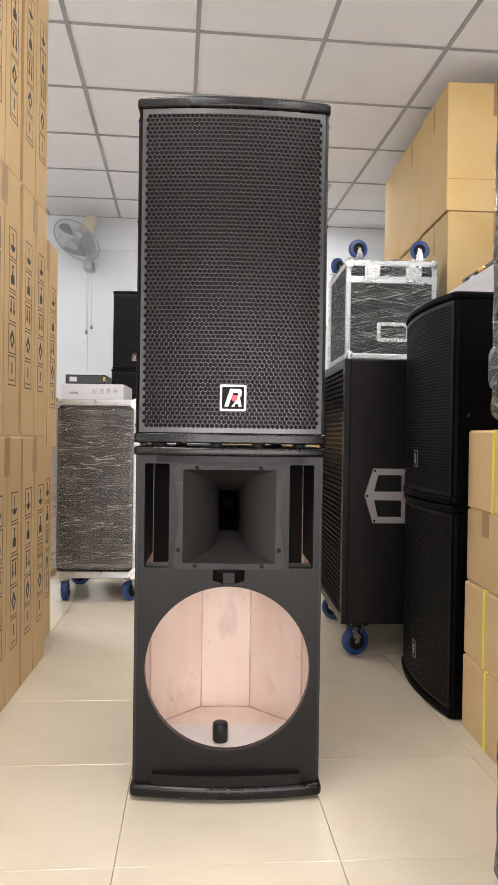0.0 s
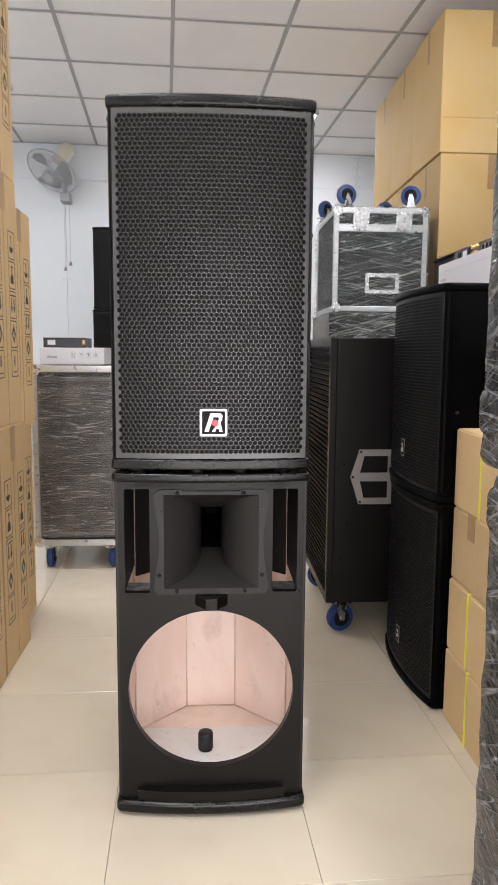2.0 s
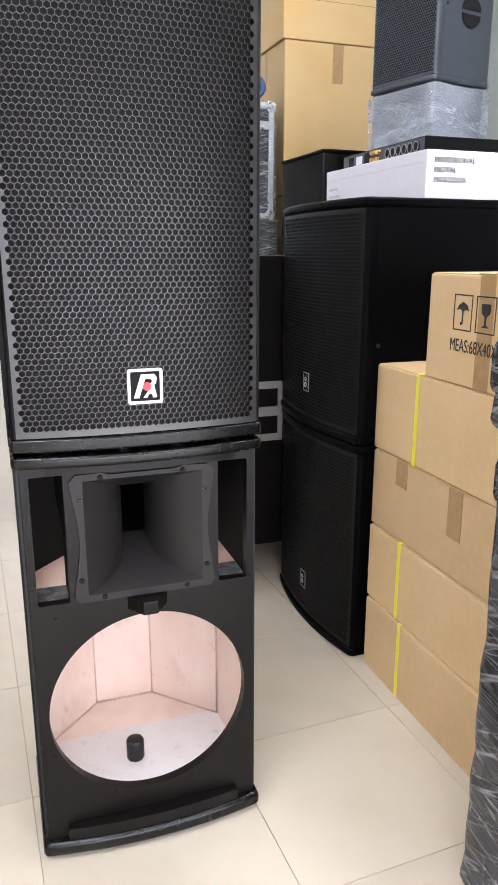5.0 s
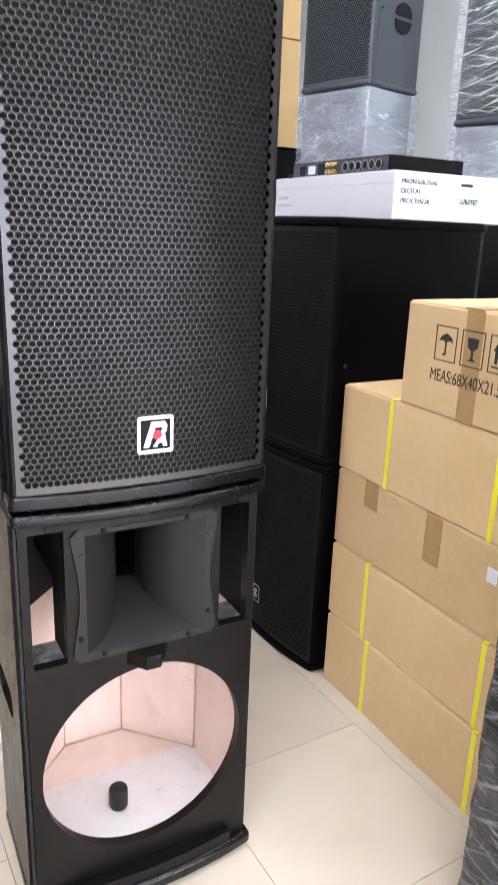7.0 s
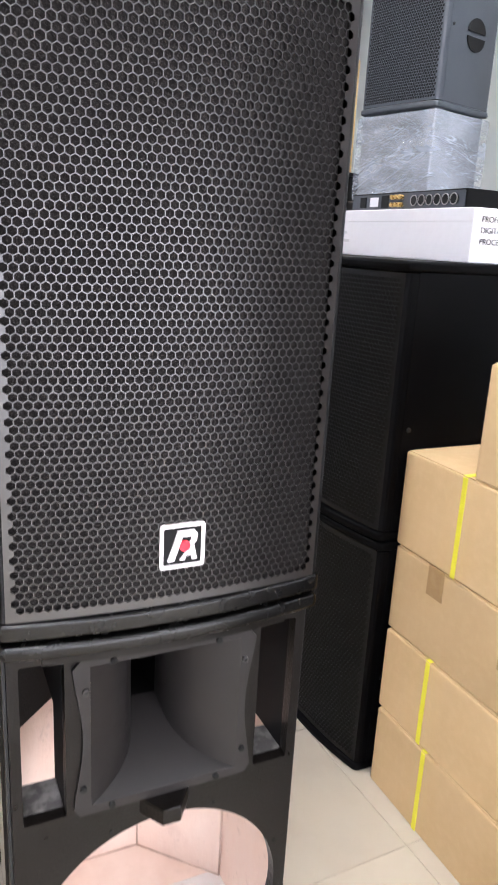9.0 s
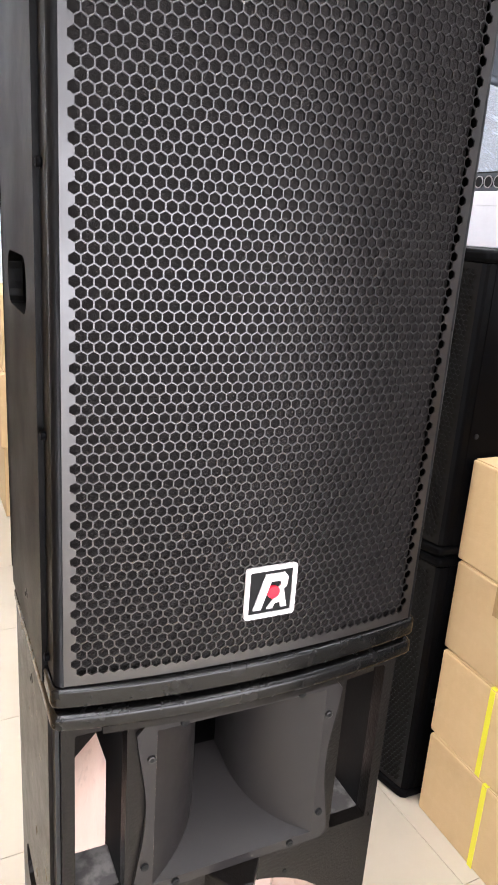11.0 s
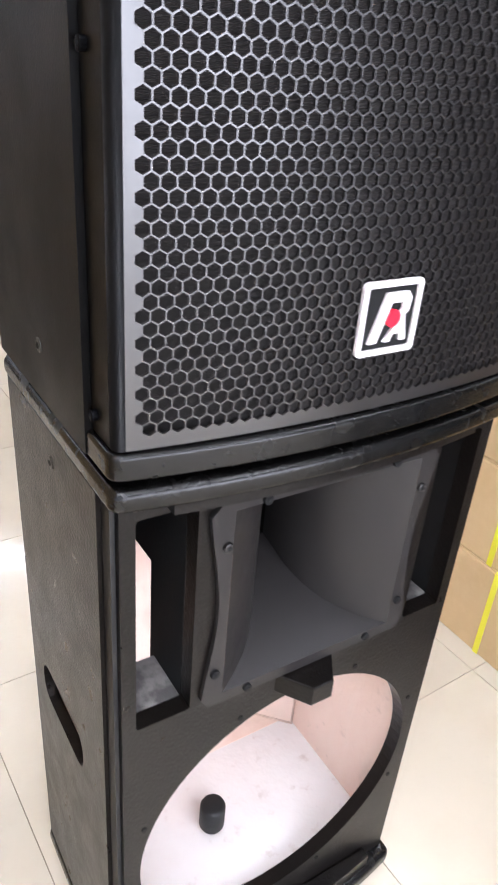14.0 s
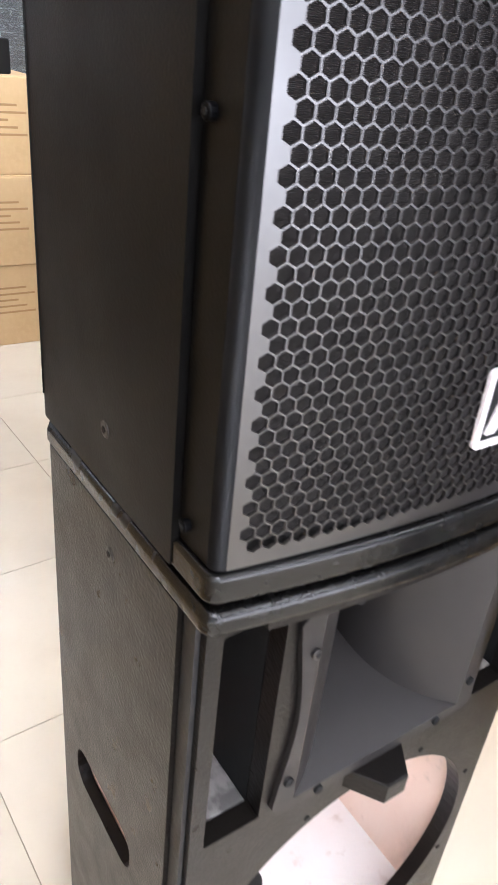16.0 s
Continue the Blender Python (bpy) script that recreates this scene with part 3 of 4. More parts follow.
def solid(name, bm, material, label, m=ROOM):
    ob = part(name, bm, material)
    ob.matrix_basis = m
    return tagged(ob, label, name.split("_")[0], kind="structure")


def room():
    solid("wall_west", box(XL - 0.12, XL, YF, YB + 0.13, 0, CH + 0.1), WHITE, "plain white wall")
    solid("wall_east", box(XR, XR + 0.12, YF, YB + 0.13, 0, CH + 0.1), DIMWALL, "plain wall, coloured greyer for the dim light there")
    loop = rect(XL - 0.12, XR + 0.12, 0, CH + 0.1)
    # assumed, unseen shop window, sized for the highlights it gives the grille
    front = rect(-1.55, 1.95, 0.06, 1.8)
    # unseen front wall, kept dark so that black fronts mirror little
    solid("wall_south", sheet(loop, [front], 0.12, Matrix.Translation((0, YF, 0)) @ UP), FRONTDARK, "unseen dark grey wall around an assumed shop window")
    panes = [rect(-1.51 + 0.865 * k, -1.51 + 0.865 * k + 0.825, 0.1, 1.76) for k in range(4)]
    solid("window_1", sheet(front, panes, 0.05, Matrix.Translation((0, YF - 0.03, 0)) @ UP), ALU, "assumed wide aluminium shop window of four panes, out of view")
    # added area lamp in the assumed window's opening
    sky = new("window_daylight", bpy.data.lights.new("window_daylight", "AREA"))
    sky.data.shape, sky.data.size, sky.data.size_y, sky.data.energy = "RECTANGLE", 3.4, 1.64, WINDOW
    sky.data.color = (1.0, 0.95, 0.925)
    sky.matrix_basis = ROOM @ pose(0.2, YF - 0.02, 0.93, 90, 0, 0)
    back = solid("wall_north", box(XL - 0.12, XR + 0.12, YB + 0.012, YB + 0.13, 0, CH + 0.1), TBAR, "white wall of screwed boards")
    x = XL
    edges = [XL, -1.107, 0.34, 1.79, XR]
    for a, b in zip(edges, edges[1:]):
        for z0, z1 in ((0.0, 2.641), (2.644, CH)):
            bd = part("board", box(a + 0.0015, b - 0.0015, YB, YB + 0.012, z0, z1, 0.001, seg=1), WHITE, back)
            for k in range(4):
                for xx in (a + 0.03, b - 0.03):
                    zz = z0 + (z1 - z0) * (0.08 + 0.28 * k)
                    part("board_screw", cyl((xx, YB - 0.0005, zz), 0.005, 0.002, "Y", 8), TBAR, bd)
    # ceiling of lay-in panels on bars
    bm = box(XL, XR, YF, YB, CH + 0.03, CH + 0.1)
    gx = [-0.794 + 0.702 * k for k in range(-2, 7)]
    gy = [1.702 + 0.724 * k for k in range(-10, 6)]
    for a in gx:
        for b in gy:
            x0, x1, y0, y1 = max(a + 0.01, XL), min(a + 0.692, XR), max(b + 0.01, YF), min(b + 0.714, YB)
            if x1 - x0 > 0.03 and y1 - y0 > 0.03:
                box(x0, x1, y0, y1, CH + 0.006, CH + 0.02, 0.002, bm, 1)
    solid("ceiling", bm, CEIL, "white lay-in ceiling panels")
    bm = bmesh.new()
    for a in gx:
        if XL < a < XR:
            box(a - 0.012, a + 0.012, YF, YB, CH, CH + 0.006, 0, bm)
    for b in gy:
        if YF < b < YB:
            box(XL, XR, b - 0.010, b + 0.010, CH + 0.0005, CH + 0.0055, 0, bm)
    solid("ceiling_grid", bm, TBAR, "grey metal ceiling bars")


room()


def ceiling_light(x, y, w, l):
    ob = thing("ceiling_light", ROOM @ pose(x, y, CH - 0.03), "assumed flat white ceiling light panel out of view, lit", "ceiling light", "ceiling lights")
    part("frame", sheet(rect(-w / 2 - 0.02, w / 2 + 0.02, -l / 2 - 0.02, l / 2 + 0.02), [rect(-w / 2, w / 2, -l / 2, l / 2)], 0.03, Matrix()), ALU, ob)
    part("diffuser", box(-w / 2, w / 2, -l / 2, l / 2, 0.006, 0.026), LED, ob)


# none in view: two follow glows on the ceiling, the rest are added fill
for lx, ly in ((-0.75, -3.2), (0.75, -3.2), (-0.75, -1.6), (1.35, -1.6), (1.35, 0.3), (-1.4, 1.2), (-1.45, 3.3), (0.95, 4.3)):
    ceiling_light(lx, ly, 0.3, 1.15 if ly < 3 else 0.75)


# ---- more loudspeakers ----
def other_speaker(name, w, h, d, label, group, bulge=0.03, pitch=0.0105, taper=0.62, paint=None, mesh=None, marked=True):
    paint, mesh = paint or SATIN, mesh or GRILLE_DARK
    hw = w / 2
    ob = thing(name, Matrix(), label, "loudspeaker", group)
    rear = hw * (0.62 if taper < 0.9 else 0.97)
    plan = outline(hw, bulge, d * taper, rear, d)
    soft_plate("bottom_plate", plan, 0.0, 0.022, 0.008, paint, ob)
    soft_plate("top_plate", plan, h - 0.022, h, 0.008, paint, ob)
    k = hw - 0.004
    part("body", prism([(-k, 0.03), (k, 0.03), (k, d * taper), (rear - 0.004, d - 0.004), (0.004 - rear, d - 0.004), (-k, d * taper)], 0.022, h - 0.022), paint, ob)

    def front(u):
        return -(bulge - 0.005) * (1 - (u / hw) ** 2) + 0.005

    g = new("grille", hex_grille(hw - 0.012, 0.024, h - 0.024, pitch, 0.82, front, 0.008, 0.013, material=mesh))
    g.parent = ob
    for sx in (-1, 1):
        part("grille_edge", prism([(sx * a, b) for a, b in ((hw - 0.012, front(hw - 0.012)), (hw - 0.007, 0.009), (hw - 0.005, 0.015), (hw - 0.005, 0.03), (hw - 0.012, 0.03))], 0.024, h - 0.024), paint, g)
        screw((sx * (hw - 0.003), 0.045, h * 0.42), 0.005, "X", ob, RUBBER)
    cloth = [(x, front(x) + 0.005) for x in [-(hw - 0.013) + 2 * (hw - 0.013) * i / 16 for i in range(17)]]
    part("speaker_cloth", prism(cloth + [(hw - 0.013, 0.03), (-(hw - 0.013), 0.03)], 0.025, h - 0.025), BLACK, ob)
    if not marked:
        return ob
    b = part("badge", sheet(rect(-0.017, 0.017, -0.026, 0.026), [rect(-0.0145, 0.0145, -0.0235, 0.0235)], 0.002, Matrix.Translation((0.0, front(0) - 0.0005, 0.12)) @ UP), HANDLE, ob, "small framed badge")
    part("badge_field", sheet(rect(-0.0145, 0.0145, -0.0235, 0.0235), [], 0.001, Matrix.Translation((0.0, front(0) - 0.0005, 0.12)) @ UP), BLACK, b)
    for px, pz, rr in ((-0.004, -0.008, 0.007), (-0.004, 0.007, 0.006)):
        part("mark", sheet(ring(rr, 12, px, pz), [ring(rr * 0.55, 12, px, pz)], 0.0016, Matrix.Translation((0.0, front(0) - 0.0005, 0.12)) @ UP), BADGE, b)
    return ob


PAIR = "stacked loudspeakers beside the cartons"
low = other_speaker("loudspeaker", 0.52, 0.587, 0.46, "black loudspeaker with bowed perforated grille", PAIR, 0.037, 0.0105, 0.95, SOOT)
low.matrix_basis = pose(0.799, 1.95, 0.002, 0, 0, -90)
copy_thing(low, pose(0.795, 1.95, 0.591, 0, 0, -90))

# body and mesh coloured lighter and bluer for the light on that side
wall_spk = other_speaker("loudspeaker", 0.36, 0.62, 0.30, "black loudspeaker with square-mesh grille on a wrapped carton", "", 0.012, 0.0105, 0.95, SLATE, SLATE, False)
wall_spk.matrix_basis = pose(1.539, 2.857, 1.675, 0, 0, -76.6)
bm = sheet([(-0.05, 0.0)] + [(0.05 * -math.cos(math.pi * k / 12), -0.045 * math.sin(math.pi * k / 12)) for k in range(1, 12)] + [(0.05, 0.0)], [], 0.003, Matrix.Translation((0.1775, 0.17, 0.24)) @ SIDE)
part("handle_recess", bm, BLACK, wall_spk, "half-round hand grip")
bm = sheet([(0.05 * -math.cos(math.pi * k / 12), 0.045 * math.sin(math.pi * k / 12)) for k in range(13)], [], 0.003, Matrix.Translation((0.1775, 0.17, 0.255)) @ SIDE)
part("handle_recess", bm, BLACK, wall_spk, "half-round hand grip")
wrapped_spk = copy_thing(wall_spk, pose(1.80, 2.24, 1.52, 0, 0, -76.6))
tagged(wrapped_spk, "black loudspeaker in clear stretch film")
part("film", box(-0.186, 0.186, -0.03, 0.306, 0.03, 0.615, 0.01), FILMX, wrapped_spk, "clear stretch film")

far = other_speaker("loudspeaker", 0.41, 0.715, 0.40, "black loudspeaker stacked by the back wall", "loudspeakers by the back wall", 0.02, 0.012)
far.matrix_basis = pose(-0.645, 6.40, 1.368, 0, 0, 2)
badge(far, 0.0, -0.02, 0.10, 0.024)
copy_thing(far, pose(-0.655, 6.39, 0.650, 0, 0, 1))
pl = thing("loudspeaker_cabinet", pose(-0.655, 6.40, 0), "plain black cabinet under the loudspeakers", "cabinet")
part("body", box(-0.24, 0.24, -0.02, 0.42, 0.0, 0.60, 0.006), SATIN, pl)
part("top_plate", box(-0.245, 0.245, -0.025, 0.425, 0.60, 0.648, 0.006), SATIN, pl)


def castor(parent, x, y, z, up=1, turn=0, r=0.05):
    """A swivel castor; up = -1 stands with its wheel upwards."""
    ob = part("castor", box(-0.035, 0.035, -0.03, 0.03, -0.006, 0.0, 0.001), STEEL, parent)
    ob.matrix_basis = pose(x, y, z, 0, 0, turn) if up > 0 else pose(x, y, z, 180, 0, turn)
    for sx in (-1, 1):
        bm = prism([(-0.02, -0.008), (0.028, -0.008), (0.012, -0.075), (-0.006, -0.075)], -0.0015, 0.0015)
        bmesh.ops.transform(bm, matrix=Matrix.Translation((0, sx * 0.021, 0)) @ pose(0, 0, 0, 90, 0, 0), verts=bm.verts)
        part("fork", bm, STEEL, ob)
    part("tyre", cyl((0.0, 0, -0.07), r, 0.03, "Y", 28, 0.007), BLUE, ob, "blue tyre", True)
    part("hub", cyl((0.0, 0, -0.07), r * 0.62, 0.033, "Y", 24, 0.002), BLACK, ob)
    part("axle", cyl((0.0, 0, -0.07), 0.008, 0.05, "Y", 12), STEEL, ob)
    part("brake", box(-0.06, -0.02, -0.018, 0.018, -0.02, -0.012, 0.002), STEEL, ob)
    return ob


def subwoofer():
    ob = thing("subwoofer", pose(0.59, 2.235, 0), "tall black subwoofer on blue castors with a slatted front", "subwoofer")
    part("body", box(0.02, 0.55, 0, 0.62, 0.12, 1.045, 0.004), PAINT, ob)
    part("front_frame", sheet(rect(0.0, 0.62, 0.12, 1.045), [rect(0.03, 0.59, 0.15, 1.015)], 0.02, Matrix.Translation((0.0, 0, 0)) @ SIDE), PAINT, ob)
    n = 46
    for i in range(n):
        z = 0.155 + i * 0.86 / n
        part("slat", box(0.004, 0.016, 0.03, 0.59, z, z + 0.011), VOID, ob)
    hd = part("bar_handle", sheet([(0.075, 0.57), (0.105, 0.665), (0.22, 0.665), (0.22, 0.475), (0.105, 0.475)],
                                  [[(0.108, 0.585), (0.122, 0.643), (0.205, 0.643), (0.205, 0.585)], [(0.108, 0.555), (0.205, 0.555), (0.205, 0.497), (0.122, 0.497)]],
                                  0.006, Matrix.Translation((0, -0.001, 0)) @ UP), HANDLE, ob, "grey steel handle plate")
    for x, z in ((0.084, 0.57), (0.11, 0.657), (0.11, 0.483)):
        screw((x, -0.008, z), 0.004, "Y", hd, BLACK)
    for x, y, a in ((0.06, 0.05, 200), (0.06, 0.54, 150), (0.49, 0.05, 20), (0.49, 0.54, 80)):
        castor(ob, x, y, 0.12, 1, a)


subwoofer()


# ---- flight case, rack ----
def flight_case(name, w, d, z0, z1, label, m, panel):
    ob = thing(name, m, label, "flight case")
    part("body", box(0.006, w - 0.006, 0.006, d - 0.006, z0 + 0.004, z1 - 0.004), panel, ob)
    for x in (0, w - 0.028):
        for y in (0, d - 0.028):
            part("corner_trim", box(x, x + 0.028, y, y + 0.028, z0 + 0.02, z1 - 0.02, 0.003), ALU, ob)
    for z in (z0, z1 - 0.03):
        for y in (0.0, d - 0.028):
            part("edge_trim", box(0.0, w, y, y + 0.028, z, z + 0.03, 0.003), ALU, ob)
        for x in (0.0, w - 0.028):
            part("edge_trim", box(x, x + 0.028, 0.028, d - 0.028, z, z + 0.03, 0.003), ALU, ob)
    for x in (0.02, w - 0.02):
        for z in (z0 + 0.02, z1 - 0.02):
            part("ball_corner", cyl((x, -0.002, z), 0.026, 0.008, "Y", 16, 0.003), STEEL, ob)
    return ob


case = flight_case("flight_case", 0.525, 0.62, 1.225, 1.79, "black flight case with aluminium edges in stretch film, upside down", pose(0.87, 3.855, 0), BLACK)
part("lid_seam", box(-0.001, 0.526, -0.002, 0.01, 1.66, 1.70, 0.002), ALU, case)
for lx in (0.15, 0.39):
    lt = part("butterfly_latch", box(lx - 0.045, lx + 0.045, -0.006, 0.0, 1.665, 1.765, 0.003), STEEL, case, "shiny butterfly latch")
    part("latch_dish", box(lx - 0.033, lx + 0.033, -0.009, -0.005, 1.682, 1.75, 0.003), ALU, lt)
    part("latch_wing", box(lx - 0.006, lx + 0.006, -0.014, -0.008, 1.69, 1.74, 0.002), STEEL, lt)
hb = part("case_handle", sheet(rect(0.18, 0.37, 1.325, 1.435, 0.01), [rect(0.2, 0.35, 1.345, 1.415, 0.008)], 0.008, UP), STEEL, case, "recessed steel handle")
part("grip", box(0.205, 0.345, -0.014, -0.004, 1.398, 1.413, 0.004), RUBBER, hb)
part("film", box(-0.012, 0.537, -0.014, 0.632, 1.23, 1.796, 0.01), FILMX, case, "clear stretch film")
for x, y, a in ((0.075, 0.06, 12), (0.44, 0.06, -24), (0.03, 0.5, 40), (0.40, 0.5, 15)):
    castor(case, x, y, 1.797, -1, a, 0.056)
bc = thing("loudspeaker_cabinet", pose(0.85, 3.835, 0), "large black cabinet in stretch film under the flight case", "cabinet")
part("body", box(0, 0.56, 0, 0.64, 0.0, 1.214, 0.006), PAINT, bc)
part("film", box(-0.006, 0.566, -0.006, 0.646, 0.6, 1.222, 0.008), FILMX, bc, "clear stretch film")

rack = flight_case("equipment_rack", 0.40, 0.46, 0.11, 0.93, "black mesh-front rack in stretch film on blue castors", pose(-0.61, 3.05, 0), BLACK)
g = new("front_mesh", hex_grille(0.17, 0.16, 0.88, 0.0115, 0.78, lambda u: 0.0, 0.012))
g.parent = rack
g.location = (0.2, -0.003, 0)
part("film", box(-0.012, 0.412, -0.016, 0.472, 0.15, 0.92, 0.012), FILM, rack, "clear stretch film")
for x, y, a in ((0.06, 0.06, 90), (0.36, 0.05, 60), (0.06, 0.4, 0), (0.35, 0.4, 10)):
    castor(rack, x, y, 0.118, 1, a)


# ---- cartons ----
def marks(bm, kind, cx, cz, s, flip=1):
    """A framed handling mark, added flat in x, z with a small depth."""
    def put(outer, holes=()):
        join(bm, sheet([(cx + x * s, cz + flip * z * s) for x, z in outer], [[(cx + x * s, cz + flip * z * s) for x, z in h] for h in holes], 0.0004, UP))
    put(rect(-0.42, 0.42, -0.5, 0.5), [rect(-0.385, 0.385, -0.465, 0.465)])
    if kind == 0:
        put([(-0.28, 0.05), (-0.2, 0.2), (0, 0.3), (0.2, 0.2), (0.28, 0.05), (0.14, 0.1), (0.03, 0.05), (0.03, -0.3), (-0.06, -0.35), (-0.12, -0.28), (-0.08, -0.26), (-0.03, -0.28), (-0.03, 0.05), (-0.14, 0.1)])
    elif kind == 1:
        put([(-0.2, 0.3), (0.2, 0.3), (0.18, 0.05), (0.04, -0.05), (0.04, -0.25), (0.16, -0.33), (-0.16, -0.33), (-0.04, -0.25), (-0.04, -0.05), (-0.18, 0.05)])
    elif kind == 2:
        for x in (-0.16, 0.16):
            put([(x - 0.05, -0.25), (x + 0.05, -0.25), (x + 0.05, 0.08), (x + 0.12, 0.08), (x, 0.3), (x - 0.12, 0.08), (x - 0.05, 0.08)])
        put(rect(-0.3, 0.3, -0.36, -0.31))
    elif kind == 3:
        put([(0, 0.34), (0.26, 0.0), (0, -0.34), (-0.26, 0.0)], [[(0, 0.2), (0.13, 0.03), (0, -0.14), (-0.13, 0.03)]])
    else:
        put(rect(-0.05, 0.05, -0.28, 0.1))
        put(rect(-0.25, 0.25, 0.3, 0.34))


def carton(name, w, d, h, m, label, group="", material=CARD, tape=True, straps=(), soft=0.004):
    """A closed carton; its local front is at y = 0, facing -y."""
    ob = thing(name, m, label, "carton", group)
    part("body", box(0, w, 0, d, 0, h, soft), material, ob)
    part("flap", box(0.004, w - 0.004, 0.004, d / 2 - 0.001, h - 0.0005, h + 0.0025, 0.001), material, ob)
    part("flap", box(0.004, w - 0.004, d / 2 + 0.001, d - 0.004, h - 0.0005, h + 0.0025, 0.001), material, ob)
    for x in straps:
        part("strap", sheet(rect(x - 0.006, x + 0.006, 0.0, h), [], 0.0012, UP), STRAP, ob, "yellow plastic strap")
        part("strap", box(x - 0.006, x + 0.006, -0.001, d, h + 0.0025, h + 0.0037), STRAP, ob, "yellow plastic strap")
    return ob


# tall speaker cartons along the aisle, fronts towards +x
TALL = "tall speaker cartons along the aisle"


def tall_carton(w, h):
    ob = carton("carton", w, 0.45, h, Matrix(), "tall brown cardboard carton with printed handling marks", TALL, CARD)
    part("seam", box(w / 2 - 0.0015, w / 2 + 0.0015, -0.0012, 0.003, 0.004, h - 0.004), CARDE, ob)
    part("tape", sheet(rect(w / 2 - 0.025, w / 2 + 0.025, h - 0.11, h), [], 0.0008, Matrix.Translation((0, -0.0004, 0)) @ UP), TAPE, ob)
    part("edge", box(-0.0006, 0.012, -0.0008, 0.006, 0.004, h - 0.004, 0.002), CARDE, ob)
    for cx in (w * 0.27, w * 0.77):
        for i in range(5):
            bm = bmesh.new()
            marks(bm, (4, 3, 2, 1, 0)[i], cx, 0.19 + 0.092 * i, 0.086, -1)
            part("printed_mark", bm, INK, ob)
    return ob


def east(x, y, z, turn=0):
    """Pose of a carton whose front faces +x, with its first edge at y."""
    return pose(x, y, z, 0, 0, 90 + turn)


first = tall_carton(0.302, 0.76)
first.matrix_basis = east(-0.437, 1.942, 0.0)
rng = random.Random(4)
for y, levels, x in ((1.942, (0.763, 1.526), -0.437), (1.632, (0.0, 0.763, 1.526), -0.442), (1.322, (0.0, 0.763, 1.526), -0.445), (1.01, (0.0, 0.763), -0.45), (2.275, (0.0, 0.72), -0.49)):
    for z in levels:
        copy_thing(first, east(x + rng.uniform(-0.011, 0.011), y + rng.uniform(-0.003, 0.003), z, rng.uniform(-0.9, 0.9)))


def west(x, y, z, turn=0):
    """Pose of a carton whose front faces -x, with its first edge at y."""
    return pose(x, y, z, 0, 0, -90 + turn)


LONG = "long brown cartons stacked on the floor"
specs = [(0.826, 1.668, 0.000, 0.193, (0.165, 0.52)), (0.831, 1.676, 0.196, 0.193, (0.145, 0.517)), (0.838, 1.684, 0.392, 0.192, ()), (0.84, 1.690, 0.588, 0.206, (0.182, 0.496))]
for x, y, z, h, straps in specs:
    c = carton("carton", 0.68, 0.40, h, west(x, y, z), "long brown cardboard carton" + (" with yellow straps" if straps else " closed with brown tape"), LONG, CARD, straps=straps)
    if not straps:
        for tx, tz, tl in ((0.135, 0.16, 0.055), (0.346, 0.135, 0.10)):
            part("tape", sheet(rect(tx - 0.024, tx + 0.024, tz - tl / 2, tz + tl / 2 + 0.01), [], 0.0008, Matrix.Translation((0, -0.0004, 0)) @ UP), TAPE, c, "brown parcel tape")
        part("label_scrap", sheet(rect(0.5, 0.525, 0.12, 0.15), [], 0.001, Matrix.Translation((0, -0.0004, 0)) @ UP), PAPER, c)
meas = carton("carton", 0.68, 0.40, 0.215, west(0.84, 1.486, 0.798), "brown cardboard carton printed with handling marks and measures", "", CARD)
for i, k in enumerate((0, 1, 2)):
    bm = bmesh.new()
    marks(bm, k, 0.112 + 0.071 * i, 0.143, 0.07)
    bmesh.ops.translate(bm, vec=(0.008, -0.0008, 0), verts=bm.verts)
    part("printed_mark", bm, INK, meas)
text_mesh("MEAS:68X40X21.5", 0.033, Matrix.Translation((0.084, -0.001, 0.067)) @ UP @ Matrix.Diagonal((0.74, 1.08, 1, 1)), INK, meas)
part("tape", sheet(rect(0.168, 0.213, 0.0, 0.215), [], 0.0004, UP), TAPE, meas, "brown parcel tape")
part("tape", box(0.16, 0.205, 0, 0.4, 0.2155, 0.219), TAPE, meas)

BIG = "large yellow cartons stacked to the ceiling"
big = carton("carton", 0.55, 0.56, 0.747, Matrix(), "large yellow-brown cardboard carton", BIG, CARDY)
part("tape", sheet(rect(0.26, 0.295, 0.56, 0.747), [], 0.0008, UP), TAPE, big)
part("fold", box(-0.0012, 0.003, 0.004, 0.556, 0.185, 0.188), CARDE, big)
part("fold", box(0.548, 0.5506, 0.004, 0.556, 0.185, 0.188), CARDE, big)
part("tape", box(0.5485, 0.5507, 0.27, 0.33, 0.56, 0.747), TAPE, big)
big.matrix_basis = west(1.462, 4.463, 2.107)
for y, x in ((4.463, 1.462), (5.02, 1.47), (5.578, 1.475)):
    for z, dx in ((0.60, 0.016), (1.353, 0.01), (2.107, 0.0)):
        if (y, z) != (4.463, 2.107):
            copy_thing(big, west(x + dx, y, z))
BASE = "low yellow cartons under the stack"
for y in (4.463, 5.02, 5.578):
    carton("carton", 0.55, 0.56, 0.596, west(1.48, y, 0), "yellow-brown cardboard carton standing on the floor", BASE, CARDY)

# printed cartons behind the main loudspeakers
PRN = "printed cartons on the floor behind the loudspeakers"
prn = carton("carton", 0.50, 0.4, 0.292, pose(0.18, 3.5, 0), "orange-brown cardboard carton with printed lines", PRN, CARD)
for i in range(5):
    part("printed_bar", sheet(rect(0.3, 0.44 - 0.03 * (i % 3), 0.12 + 0.022 * i, 0.127 + 0.022 * i), [], 0.0006, UP), CARDE, prn)
for i, dx in ((1, -0.012), (2, 0.006)):
    copy_thing(prn, pose(0.18 + dx, 3.5 + dx, 0.295 * i))
